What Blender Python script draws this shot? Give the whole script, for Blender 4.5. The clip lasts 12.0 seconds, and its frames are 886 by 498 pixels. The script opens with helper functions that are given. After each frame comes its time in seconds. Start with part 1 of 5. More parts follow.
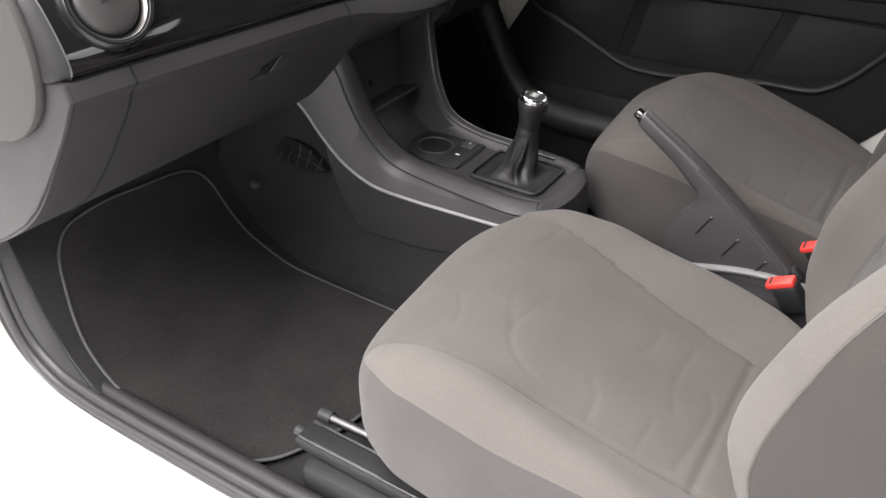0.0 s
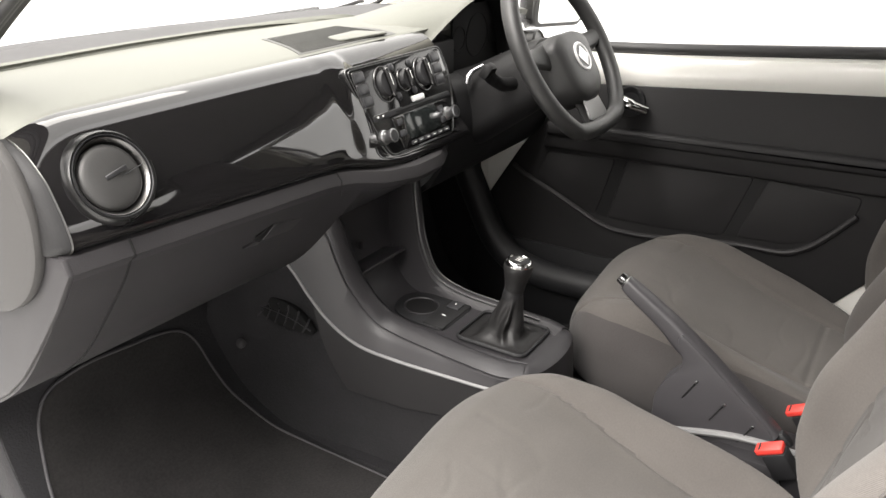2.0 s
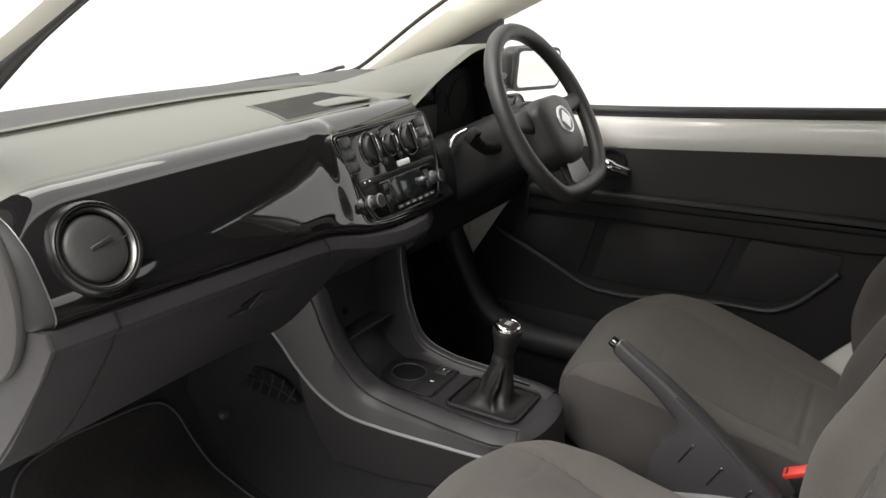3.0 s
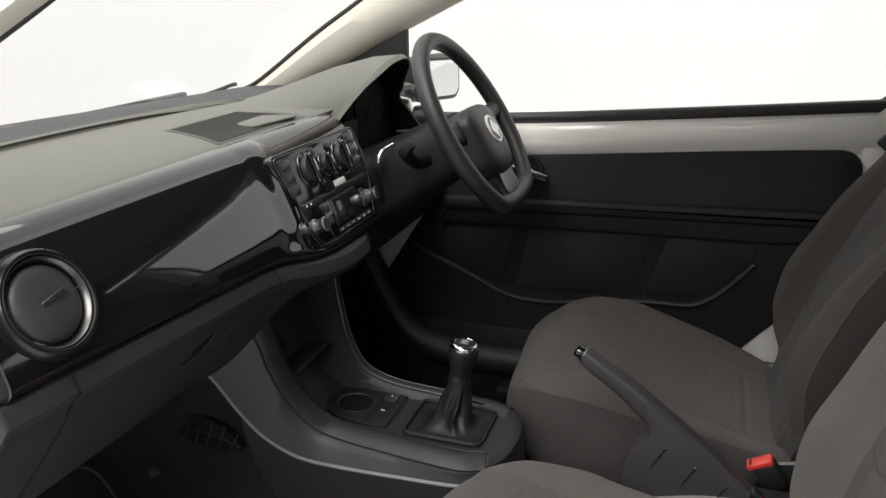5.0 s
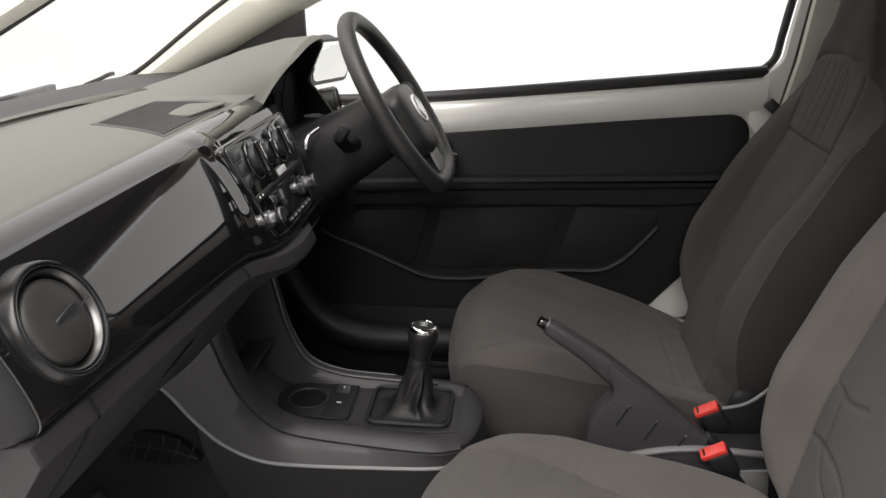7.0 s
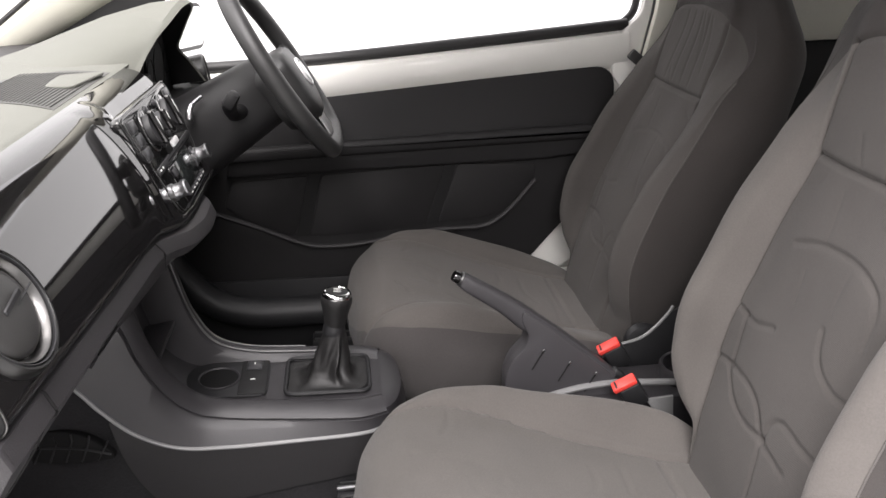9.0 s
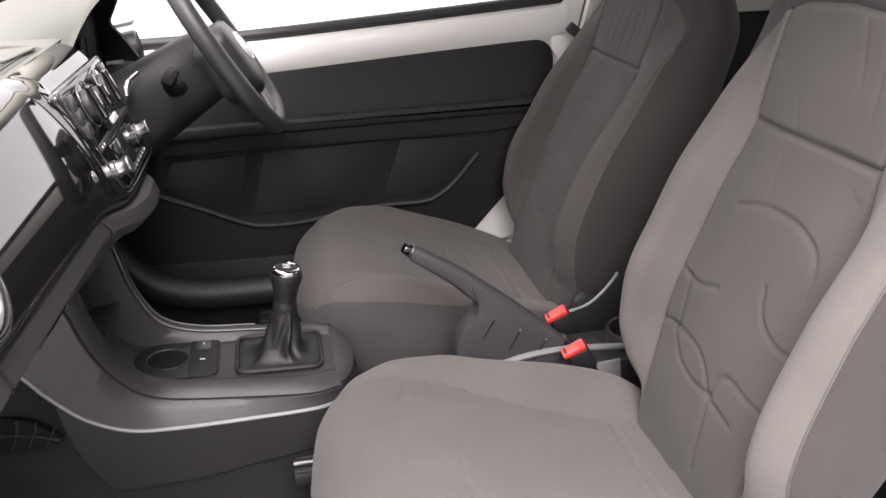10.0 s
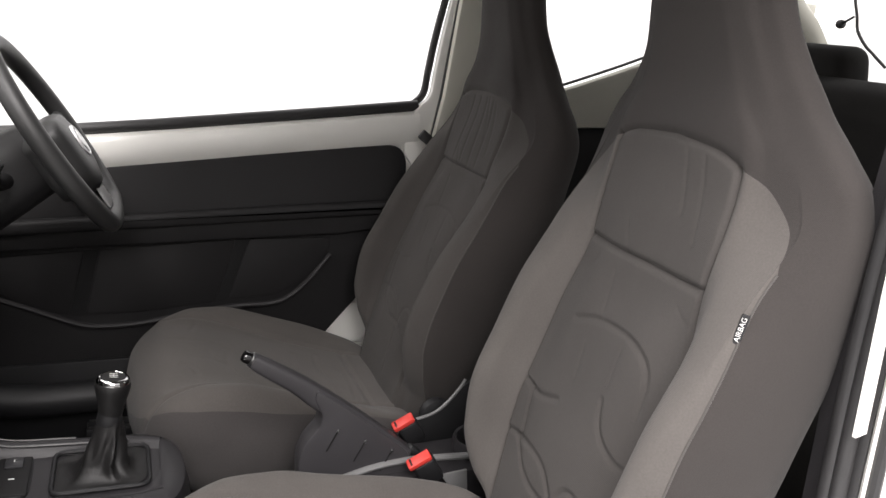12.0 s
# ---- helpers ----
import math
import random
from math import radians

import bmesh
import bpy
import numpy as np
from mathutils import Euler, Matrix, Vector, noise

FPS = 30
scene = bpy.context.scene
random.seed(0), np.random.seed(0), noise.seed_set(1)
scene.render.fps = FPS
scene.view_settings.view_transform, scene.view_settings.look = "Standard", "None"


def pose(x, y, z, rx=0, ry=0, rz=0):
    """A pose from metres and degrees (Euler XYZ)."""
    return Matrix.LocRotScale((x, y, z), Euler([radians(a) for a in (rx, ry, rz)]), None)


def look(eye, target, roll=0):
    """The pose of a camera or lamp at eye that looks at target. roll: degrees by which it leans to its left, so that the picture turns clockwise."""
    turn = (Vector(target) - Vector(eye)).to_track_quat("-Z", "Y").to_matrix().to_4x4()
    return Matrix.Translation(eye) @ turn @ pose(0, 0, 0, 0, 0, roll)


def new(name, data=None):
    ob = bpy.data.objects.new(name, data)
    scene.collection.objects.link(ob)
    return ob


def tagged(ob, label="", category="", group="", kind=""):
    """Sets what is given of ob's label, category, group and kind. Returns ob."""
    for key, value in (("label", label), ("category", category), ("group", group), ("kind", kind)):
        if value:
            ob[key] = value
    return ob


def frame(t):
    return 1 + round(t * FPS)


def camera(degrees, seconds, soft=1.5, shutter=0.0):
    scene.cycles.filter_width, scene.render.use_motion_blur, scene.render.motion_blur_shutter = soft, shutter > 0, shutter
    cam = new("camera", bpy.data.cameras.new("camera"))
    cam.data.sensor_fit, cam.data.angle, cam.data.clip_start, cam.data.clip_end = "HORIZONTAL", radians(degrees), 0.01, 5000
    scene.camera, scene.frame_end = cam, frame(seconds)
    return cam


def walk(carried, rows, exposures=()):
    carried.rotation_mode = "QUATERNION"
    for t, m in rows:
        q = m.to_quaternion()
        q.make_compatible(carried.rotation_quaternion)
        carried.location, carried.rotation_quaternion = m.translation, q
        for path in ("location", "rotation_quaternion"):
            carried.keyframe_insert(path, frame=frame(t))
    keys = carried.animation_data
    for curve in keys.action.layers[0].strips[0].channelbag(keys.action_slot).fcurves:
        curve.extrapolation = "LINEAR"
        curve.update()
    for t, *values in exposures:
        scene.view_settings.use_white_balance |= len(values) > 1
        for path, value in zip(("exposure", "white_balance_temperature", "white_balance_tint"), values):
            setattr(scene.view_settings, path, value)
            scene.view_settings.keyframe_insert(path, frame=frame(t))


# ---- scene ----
cam = camera(56.2, 12.0)
PATH = [
    (0, (-1.198, -0.577, 0.993), (0.222, 0.329, -0.085), -0.5),
    (0.5, (-1.199, -0.577, 1.004), (0.272, 0.347, 0.012), -0.2),
    (1, (-1.203, -0.573, 1.016), (0.311, 0.362, 0.103), 0.2),
    (1.5, (-1.204, -0.57, 1.022), (0.345, 0.374, 0.178), 0.3),
    (2, (-1.205, -0.562, 1.029), (0.379, 0.382, 0.255), 0.4),
    (2.5, (-1.205, -0.55, 1.029), (0.415, 0.388, 0.325), 0.3),
    (3, (-1.202, -0.533, 1.031), (0.457, 0.383, 0.392), 0.2),
    (5, (-1.206, -0.36, 1.024), (0.602, 0.235, 0.409), -0.7),
    (5.5, (-1.208, -0.312, 1.023), (0.626, 0.179, 0.397), -0.8),
    (6, (-1.21, -0.258, 1.021), (0.649, 0.118, 0.388), -1.0),
    (6.5, (-1.219, -0.205, 1.023), (0.652, 0.082, 0.377), -1.3),
    (7, (-1.234, -0.155, 1.019), (0.645, 0.031, 0.36), -1.1),
    (9, (-1.234, -0.034, 1.005), (0.614, -0.242, 0.27), -1.5),
    (9.5, (-1.24, -0.018, 0.997), (0.588, -0.297, 0.237), -1.8),
    (10, (-1.24, -0.01, 0.993), (0.567, -0.367, 0.213), -1.3),
    (10.5, (-1.234, -0.014, 0.985), (0.553, -0.471, 0.213), 0.2),
    (11, (-1.229, -0.022, 0.988), (0.549, -0.579, 0.261), 1.7),
    (11.5, (-1.224, -0.035, 0.996), (0.554, -0.676, 0.34), 2.6),
    (12, (-1.223, -0.042, 1.008), (0.567, -0.733, 0.444), 2.9),
]
walk(cam, [(t, look(eye, target, roll)) for t, eye, target, roll in PATH],
     exposures=[(0, 0.57, 6400, 12), (0.5, 0.87, 6500, 11), (1.0, 0.78, 6600, 10), (2.0, 0.7, 6600, 10), (2.5, 0.4, 6600, 9), (3.0, -0.2, 6550, 9), (5.0, -0.65, 6500, 10), (6.5, -0.7, 6500, 11), (7.0, -0.5, 6500, 11), (9.0, 0.34, 6400, 14),
                (10.0, 0.57, 6400, 18), (11.0, 0.60, 6400, 19), (11.5, 0.43, 6400, 19), (12.0, -0.14, 6450, 13)])

# ---- world and light: a white booth, evenly lit all round, plus two added fill lamps ----
world = bpy.data.worlds.new("studio")
scene.world = world
world.use_nodes = True
bg = world.node_tree.nodes["Background"]
bg.inputs["Color"].default_value = (1.0, 0.98, 0.97, 1)
bg.inputs["Strength"].default_value = 2.6


def fill_lamp(name, eye, target, w, h, watts):
    """A large unseen area lamp, added to brighten the cabin."""
    la = bpy.data.lights.new(name, "AREA")
    la.shape, la.size, la.size_y, la.energy, la.color = "RECTANGLE", w, h, watts, (1.0, 0.965, 0.93)
    ob = new(name, la)
    ob.matrix_world = look(eye, target)
    return ob


fill_lamp("fill_light_side", (-1.9, 0.0, 2.8), (-0.3, -0.1, 0.3), 1.4, 4.5, 400)
fill_lamp("fill_light_front", (0.0, 1.9, 3.2), (0, 0.7, 0.8), 4.0, 1.4, 80)


# ---- materials ----
def material(name, color, rough=0.5, metal=0.0, var=0.12, grain=0.0, grain_size=0.001, blotch=0.05, coat=0.0, sheen=0.0, weave=0.0, spec=0.5):
    """A surface with tonal variation at two scales and fine relief."""
    m = bpy.data.materials.new(name)
    m.use_nodes = True
    nt = m.node_tree
    n, l = nt.nodes, nt.links
    b = n["Principled BSDF"]
    b.inputs["Roughness"].default_value = rough
    b.inputs["Metallic"].default_value = metal
    b.inputs["Specular IOR Level"].default_value = spec
    b.inputs["Coat Weight"].default_value = coat
    b.inputs["Coat Roughness"].default_value = 0.03
    if sheen:
        b.inputs["Sheen Weight"].default_value = sheen
        b.inputs["Sheen Roughness"].default_value = 0.6
    tc = n.new("ShaderNodeTexCoord")
    big = n.new("ShaderNodeTexNoise")
    big.inputs["Scale"].default_value = 1 / blotch
    big.inputs["Detail"].default_value = 4
    fine = n.new("ShaderNodeTexNoise")
    fine.inputs["Scale"].default_value = 1 / max(grain_size * 2, 1e-4)
    fine.inputs["Detail"].default_value = 3
    l.new(tc.outputs["Object"], big.inputs["Vector"])
    l.new(tc.outputs["Object"], fine.inputs["Vector"])
    add = n.new("ShaderNodeMath")
    add.operation = "ADD"
    l.new(big.outputs["Fac"], add.inputs[0])
    l.new(fine.outputs["Fac"], add.inputs[1])
    ramp = n.new("ShaderNodeMapRange")
    ramp.inputs["From Min"].default_value = 0.6
    ramp.inputs["From Max"].default_value = 1.4
    ramp.inputs["To Min"].default_value = 1 - var
    ramp.inputs["To Max"].default_value = 1 + var
    l.new(add.outputs[0], ramp.inputs["Value"])
    mul = n.new("ShaderNodeVectorMath")
    mul.operation = "SCALE"
    mul.inputs[0].default_value = color
    l.new(ramp.outputs[0], mul.inputs["Scale"])
    l.new(mul.outputs[0], b.inputs["Base Color"])
    rr = n.new("ShaderNodeMapRange")
    rr.inputs["To Min"].default_value = max(rough - 0.06, 0.02)
    rr.inputs["To Max"].default_value = min(rough + 0.06, 1)
    l.new(big.outputs["Fac"], rr.inputs["Value"])
    if rough > 0.12:
        l.new(rr.outputs[0], b.inputs["Roughness"])
    if grain:
        bump = n.new("ShaderNodeBump")
        bump.inputs["Strength"].default_value = grain
        bump.inputs["Distance"].default_value = 0.001
        src = fine
        if weave:
            wv = n.new("ShaderNodeTexWave")
            wv.bands_direction = "DIAGONAL"
            wv.inputs["Scale"].default_value = weave
            wv.inputs["Distortion"].default_value = 1.5
            l.new(tc.outputs["Object"], wv.inputs["Vector"])
            mx = n.new("ShaderNodeMath")
            mx.operation = "ADD"
            l.new(wv.outputs["Fac"], mx.inputs[0])
            l.new(fine.outputs["Fac"], mx.inputs[1])
            src = mx
        l.new(src.outputs[0], bump.inputs["Height"])
        l.new(bump.outputs[0], b.inputs["Normal"])
    return m


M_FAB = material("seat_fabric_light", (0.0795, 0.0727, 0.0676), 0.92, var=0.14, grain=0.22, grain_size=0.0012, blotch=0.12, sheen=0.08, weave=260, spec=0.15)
M_CINS = material("cushion_insert_fabric", (0.069, 0.0636, 0.0588), 0.92, var=0.16, grain=0.22, grain_size=0.0012, blotch=0.10, sheen=0.08, weave=260, spec=0.15)
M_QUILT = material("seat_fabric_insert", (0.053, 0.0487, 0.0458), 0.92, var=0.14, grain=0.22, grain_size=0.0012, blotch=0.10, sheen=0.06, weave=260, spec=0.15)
M_FDARK = material("seat_fabric_dark", (0.0325, 0.0289, 0.0273), 0.9, var=0.14, grain=0.22, grain_size=0.001, blotch=0.12, sheen=0.06, weave=300, spec=0.15)
# lighter copy of the dark seat cloth; light on the skirts put into its colour
M_FDARK_LIT = material("seat_fabric_dark_lit", (0.0490, 0.0450, 0.0440), 0.9, var=0.16, grain=0.25, grain_size=0.001, blotch=0.12, sheen=0.08, weave=300, spec=0.15)
M_THREAD = material("seam_thread", (0.055, 0.050, 0.047), 0.8, grain=0.2)
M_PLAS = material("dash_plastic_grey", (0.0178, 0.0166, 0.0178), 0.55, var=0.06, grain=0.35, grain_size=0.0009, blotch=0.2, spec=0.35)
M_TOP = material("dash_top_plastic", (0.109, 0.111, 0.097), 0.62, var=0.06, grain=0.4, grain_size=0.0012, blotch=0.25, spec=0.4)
M_CONS = material("console_plastic", (0.0200, 0.0189, 0.0207), 0.45, var=0.06, grain=0.25, grain_size=0.0008, blotch=0.2, spec=0.4)
M_BRAKE = material("handbrake_plastic", (0.039, 0.0372, 0.040), 0.45, var=0.06, grain=0.25, grain_size=0.0008, blotch=0.2, spec=0.4)
M_BLK = material("black_plastic", (0.013, 0.013, 0.014), 0.5, var=0.12, grain=0.2, grain_size=0.0008, blotch=0.1, spec=0.35)
M_GLOSS = material("piano_black", (0.0058, 0.0055, 0.0058), 0.04, var=0.1, coat=0.0, spec=0.72, blotch=0.3)
M_CARD = material("door_card_black", (0.0155, 0.0149, 0.0155), 0.62, var=0.12, grain=0.35, grain_size=0.001, blotch=0.2, spec=0.27)
M_CHROME = material("chrome", (0.55, 0.55, 0.55), 0.09, 1.0, var=0.04, blotch=0.05)
M_SATIN = material("satin_silver", (0.42, 0.42, 0.43), 0.32, 1.0, var=0.06, blotch=0.05)
M_STEEL = material("rail_steel", (0.20, 0.20, 0.20), 0.38, 1.0, var=0.2, blotch=0.02)
M_LINE = material("silver_grey_line", (0.20, 0.20, 0.20), 0.45, 0.3, var=0.08, blotch=0.06)
M_PAINT = material("white_paint", (0.80, 0.79, 0.75), 0.25, var=0.02, coat=0.5, blotch=0.4)
M_TRIM = material("pillar_trim_beige", (0.50, 0.49, 0.43), 0.75, var=0.05, grain=0.2, grain_size=0.001, blotch=0.2)
M_COL = material("column_black", (0.0080, 0.0078, 0.0082), 0.55, var=0.1, grain=0.25, grain_size=0.0009, spec=0.25)
M_RUB = material("rubber_seal", (0.020, 0.0194, 0.020), 0.5, var=0.15, grain=0.15, grain_size=0.001)
M_CARPET = material("carpet", (0.0105, 0.0101, 0.0112), 0.97, var=0.35, grain=1.0, grain_size=0.002, blotch=0.07, sheen=0.06, spec=0.15)
M_MAT = material("mat_carpet", (0.0112, 0.0103, 0.0102), 0.97, var=0.65, grain=0.45, grain_size=0.0022, blotch=0.12, sheen=0.05, spec=0.15)
M_EDGE = material("mat_binding", (0.036, 0.035, 0.037), 0.8, var=0.15, grain=0.3)
M_RED = material("buckle_red", (0.58, 0.045, 0.035), 0.38, var=0.08, blotch=0.02)
M_LEATH = material("black_leatherette", (0.0095, 0.0092, 0.0093), 0.5, var=0.2, grain=0.4, grain_size=0.0015, blotch=0.03, spec=0.35)
M_RIM = material("wheel_foam", (0.017, 0.017, 0.017), 0.5, var=0.1, grain=0.3, grain_size=0.0008)
M_SCREEN = material("lcd_screen", (0.012, 0.014, 0.014), 0.1, var=0.05)
M_FACE = material("radio_face", (0.006, 0.006, 0.0062), 0.10, 0.0, var=0.06, spec=0.55)
M_BTN = material("button_grey", (0.026, 0.026, 0.028), 0.34, var=0.08, spec=0.4)
M_PRINT = material("tag_print", (0.5, 0.5, 0.49), 0.6, var=0.03)
M_WHITE = material("white_print", (0.75, 0.75, 0.73), 0.5, var=0.03)
M_HEAD = material("headliner", (0.10, 0.098, 0.092), 0.95, var=0.08, grain=0.4, grain_size=0.002)
M_GRILL = material("speaker_grille", (0.05, 0.05, 0.047), 0.6, var=0.06, grain=0.4)
M_GROUND = material("booth_floor", (0.74, 0.74, 0.73), 0.4, var=0.05, blotch=0.6)
# grey of the unseen wall that holds back side light
M_BLOCK = material("light_block_grey", (0.26, 0.257, 0.252), 0.7, var=0.05, blotch=0.8)
M_BEZ = material("vent_bezel_black", (0.006, 0.006, 0.006), 0.28, var=0.06, spec=0.3)
M_CAP = material("end_cap_grey", (0.036, 0.0347, 0.0338), 0.62, var=0.05, grain=0.3, spec=0.25)
M_VENT = material("vent_ring_satin", (0.115, 0.113, 0.111), 0.34, 1.0, var=0.06)
M_MIRROR = material("mirror_glass", (0.72, 0.73, 0.72), 0.03, 1.0, var=0.02)
M_FASC = material("fascia_black", (0.0085, 0.0084, 0.0088), 0.6, var=0.1, grain=0.3, grain_size=0.001, spec=0.28)
M_BADGE = material("badge_silver", (0.82, 0.82, 0.82), 0.45, 0.4, var=0.04)
M_RING = material("vent_ring_metal", (0.13, 0.13, 0.13), 0.34, 0.9, var=0.06)
M_DISC = material("vent_flap_grey", (0.038, 0.0373, 0.0366), 0.46, 0.5, var=0.06, grain=0.12)
M_VOID = material("deep_black", (0.0075, 0.0074, 0.0076), 0.8, var=0.1, spec=0.1)
M_REAR = material("rear_seat_fabric", (0.030, 0.029, 0.028), 0.9, var=0.15, grain=0.4, spec=0.15)

M_GLASS = bpy.data.materials.new("clear_glass")
M_GLASS.use_nodes = True
_n = M_GLASS.node_tree.nodes
_n.remove(_n["Principled BSDF"])
_t, _g, _m = _n.new("ShaderNodeBsdfTransparent"), _n.new("ShaderNodeBsdfGlossy"), _n.new("ShaderNodeMixShader")
_f, _p, _s = _n.new("ShaderNodeLayerWeight"), _n.new("ShaderNodeMath"), _n.new("ShaderNodeMapRange")
_t.inputs["Color"].default_value = (0.90, 0.90, 0.89, 1)
_g.inputs["Roughness"].default_value = 0.01
_f.inputs["Blend"].default_value = 0.5
_p.operation = "POWER"
_p.inputs[1].default_value = 5.0
_s.inputs["To Min"].default_value = 0.03
_s.inputs["To Max"].default_value = 0.22
for _a, _b in ((_f.outputs["Facing"], _p.inputs[0]), (_p.outputs[0], _s.inputs["Value"]), (_s.outputs[0], _m.inputs[0]), (_t.outputs[0], _m.inputs[1]), (_g.outputs[0], _m.inputs[2]), (_m.outputs[0], _n["Material Output"].inputs["Surface"])):
    M_GLASS.node_tree.links.new(_a, _b)


# ---- mesh helpers ----
ORIGIN = {}


def thing(name, loc, label, category, group=""):
    ob = new(name)
    ob.location = loc
    ob.empty_display_size = 0.02
    ORIGIN[ob.name] = Vector(loc)
    return tagged(ob, label, category, group)


def link(name, data, mat, angle=40):
    """One mesh object from (verts, faces) in world metres."""
    V, F = data
    me = bpy.data.meshes.new(name)
    me.from_pydata([tuple(float(c) for c in v) for v in V], [], [tuple(int(i) for i in f) for f in F])
    me.validate()
    me.update()
    me.polygons.foreach_set("use_smooth", [True] * len(me.polygons))
    me.set_sharp_from_angle(angle=radians(angle))
    me.materials.append(mat)
    return new(name, me)


def part(name, data, mat, parent, label="", angle=40):
    """One mesh part under a thing or under another part."""
    o = ORIGIN[parent.name]
    V, F = data
    ob = link(name, ([(v[0] - o[0], v[1] - o[1], v[2] - o[2]) for v in V], F), mat, angle)
    ob.parent = parent
    ORIGIN[ob.name] = o
    if label:
        ob["label"] = label
    return ob


def setting(name, data, mat, label, category, angle=40):
    ob = link(name, data, mat, angle)
    return tagged(ob, label, category, kind="structure")


def grid(P, cu=False, cv=False, flip=False):
    """Quads over an array of points (nu, nv, 3); cu, cv: closed round."""
    P = np.asarray(P, float)
    nu, nv = P.shape[:2]
    F = []
    for i in range(nu if cu else nu - 1):
        for j in range(nv if cv else nv - 1):
            a, b, c, d = i * nv + j, ((i + 1) % nu) * nv + j, ((i + 1) % nu) * nv + (j + 1) % nv, i * nv + (j + 1) % nv
            F.append((a, d, c, b) if flip else (a, b, c, d))
    return P.reshape(-1, 3).tolist(), F


def spl(pts, n=12, closed=False):
    """A smooth curve through points (Catmull-Rom), n steps to each stretch."""
    p = np.asarray(pts, float)
    k = len(p)
    out = []
    for i in range(k if closed else k - 1):
        if closed:
            a, b, c, d = p[(i - 1) % k], p[i], p[(i + 1) % k], p[(i + 2) % k]
        else:
            b, c = p[i], p[i + 1]
            a = p[i - 1] if i else 2 * b - c
            d = p[i + 2] if i + 2 < k else 2 * c - b
        for s in np.arange(n) / n:
            out.append(0.5 * (2 * b + (c - a) * s + (2 * a - 5 * b + 4 * c - d) * s * s + (3 * b - a - 3 * c + d) * s ** 3))
    if not closed:
        out.append(p[-1])
    return np.array(out)


def sm(x, xs, ys):
    """Smooth monotone interpolation."""
    xs, ys = np.asarray(xs, float), np.asarray(ys, float)
    h, dl = np.diff(xs), np.diff(ys) / np.diff(xs)
    m = np.zeros(len(xs))
    m[0], m[-1] = dl[0], dl[-1]
    for i in range(1, len(xs) - 1):
        if dl[i - 1] * dl[i] > 0:
            m[i] = 2 * dl[i - 1] * dl[i] / (dl[i - 1] + dl[i])
    x = np.clip(np.asarray(x, float), xs[0], xs[-1])
    k = np.clip(np.searchsorted(xs, x) - 1, 0, len(h) - 1)
    s = (x - xs[k]) / h[k]
    return ((1 + 2 * s) * (1 - s) ** 2 * ys[k] + s * (1 - s) ** 2 * h[k] * m[k] + s * s * (3 - 2 * s) * ys[k + 1] + s * s * (s - 1) * h[k] * m[k + 1])


def tube(path, r, n=12, closed=False, squash=1.0, up=(0, 0, 1)):
    """A round bar along a path; r: one radius or one for each point."""
    p = np.asarray(path, float)
    k = len(p)
    rr = np.broadcast_to(np.asarray(r, float), (k,))
    rings = []
    for i in range(k):
        t = p[(i + 1) % k] - p[i - 1] if closed else p[min(i + 1, k - 1)] - p[max(i - 1, 0)]
        t = t / (np.linalg.norm(t) + 1e-9)
        s = np.cross(t, up)
        if np.linalg.norm(s) < 1e-3:
            s = np.cross(t, (0, 1, 0.01))
        s /= np.linalg.norm(s)
        w = np.cross(s, t)
        a = np.arange(n) * 2 * math.pi / n
        rings.append(p[i] + rr[i] * (np.cos(a)[:, None] * s + squash * np.sin(a)[:, None] * w))
    V, F = grid(rings, cu=closed, cv=True, flip=True)
    if not closed:
        F += [tuple(range(n)), tuple((k - 1) * n + j for j in reversed(range(n)))]
    return V, F


def lathe(profile, at, axis, n=32):
    """A turned body: (radius, height) pairs about an axis."""
    axis = Vector(axis).normalized()
    q = axis.to_track_quat("Z", "Y").to_matrix()
    a = np.arange(n) * 2 * math.pi / n
    P = []
    for r, h in profile:
        P.append([tuple(Vector(at) + q @ Vector((r * math.cos(s), r * math.sin(s), h))) for s in a])
    V, F = grid(P, cv=True, flip=False)
    F += [tuple(reversed(range(n))), tuple((len(profile) - 1) * n + j for j in range(n))]
    return V, F


def from_bm(bm):
    bm.normal_update()
    bm.verts.index_update()
    V, F = [tuple(v.co) for v in bm.verts], [tuple(v.index for v in f.verts) for f in bm.faces]
    bm.free()
    return V, F


def rbox(size, bevel=0.004, m=None, seg=2):
    """A block with rounded edges, under a pose."""
    bm = bmesh.new()
    bmesh.ops.create_cube(bm, size=1.0)
    bmesh.ops.scale(bm, vec=size, verts=bm.verts)
    bevel = min(bevel, 0.45 * min(size))
    bmesh.ops.bevel(bm, geom=bm.edges[:], offset=bevel, segments=seg, affect="EDGES", profile=0.5)
    if m is not None:
        bm.transform(m)
    return from_bm(bm)


def prism(outline, depth, m=None, bevel=0.0, seg=2):
    """An outline in local x, y raised by depth along local z, with rounded rims."""
    bm = bmesh.new()
    vs = [bm.verts.new((p[0], p[1], 0)) for p in outline]
    f = bm.faces.new(vs)
    r = bmesh.ops.extrude_face_region(bm, geom=[f])
    top = [v for v in r["geom"] if isinstance(v, bmesh.types.BMVert)]
    bmesh.ops.translate(bm, vec=(0, 0, depth), verts=top)
    bmesh.ops.recalc_face_normals(bm, faces=bm.faces[:])
    if bevel:
        rim = [e for e in bm.edges if e.is_manifold and abs(e.verts[0].co.z - e.verts[1].co.z) < 1e-6]
        bmesh.ops.bevel(bm, geom=rim, offset=bevel, segments=seg, affect="EDGES", profile=0.5)
    if m is not None:
        bm.transform(m)
    return from_bm(bm)


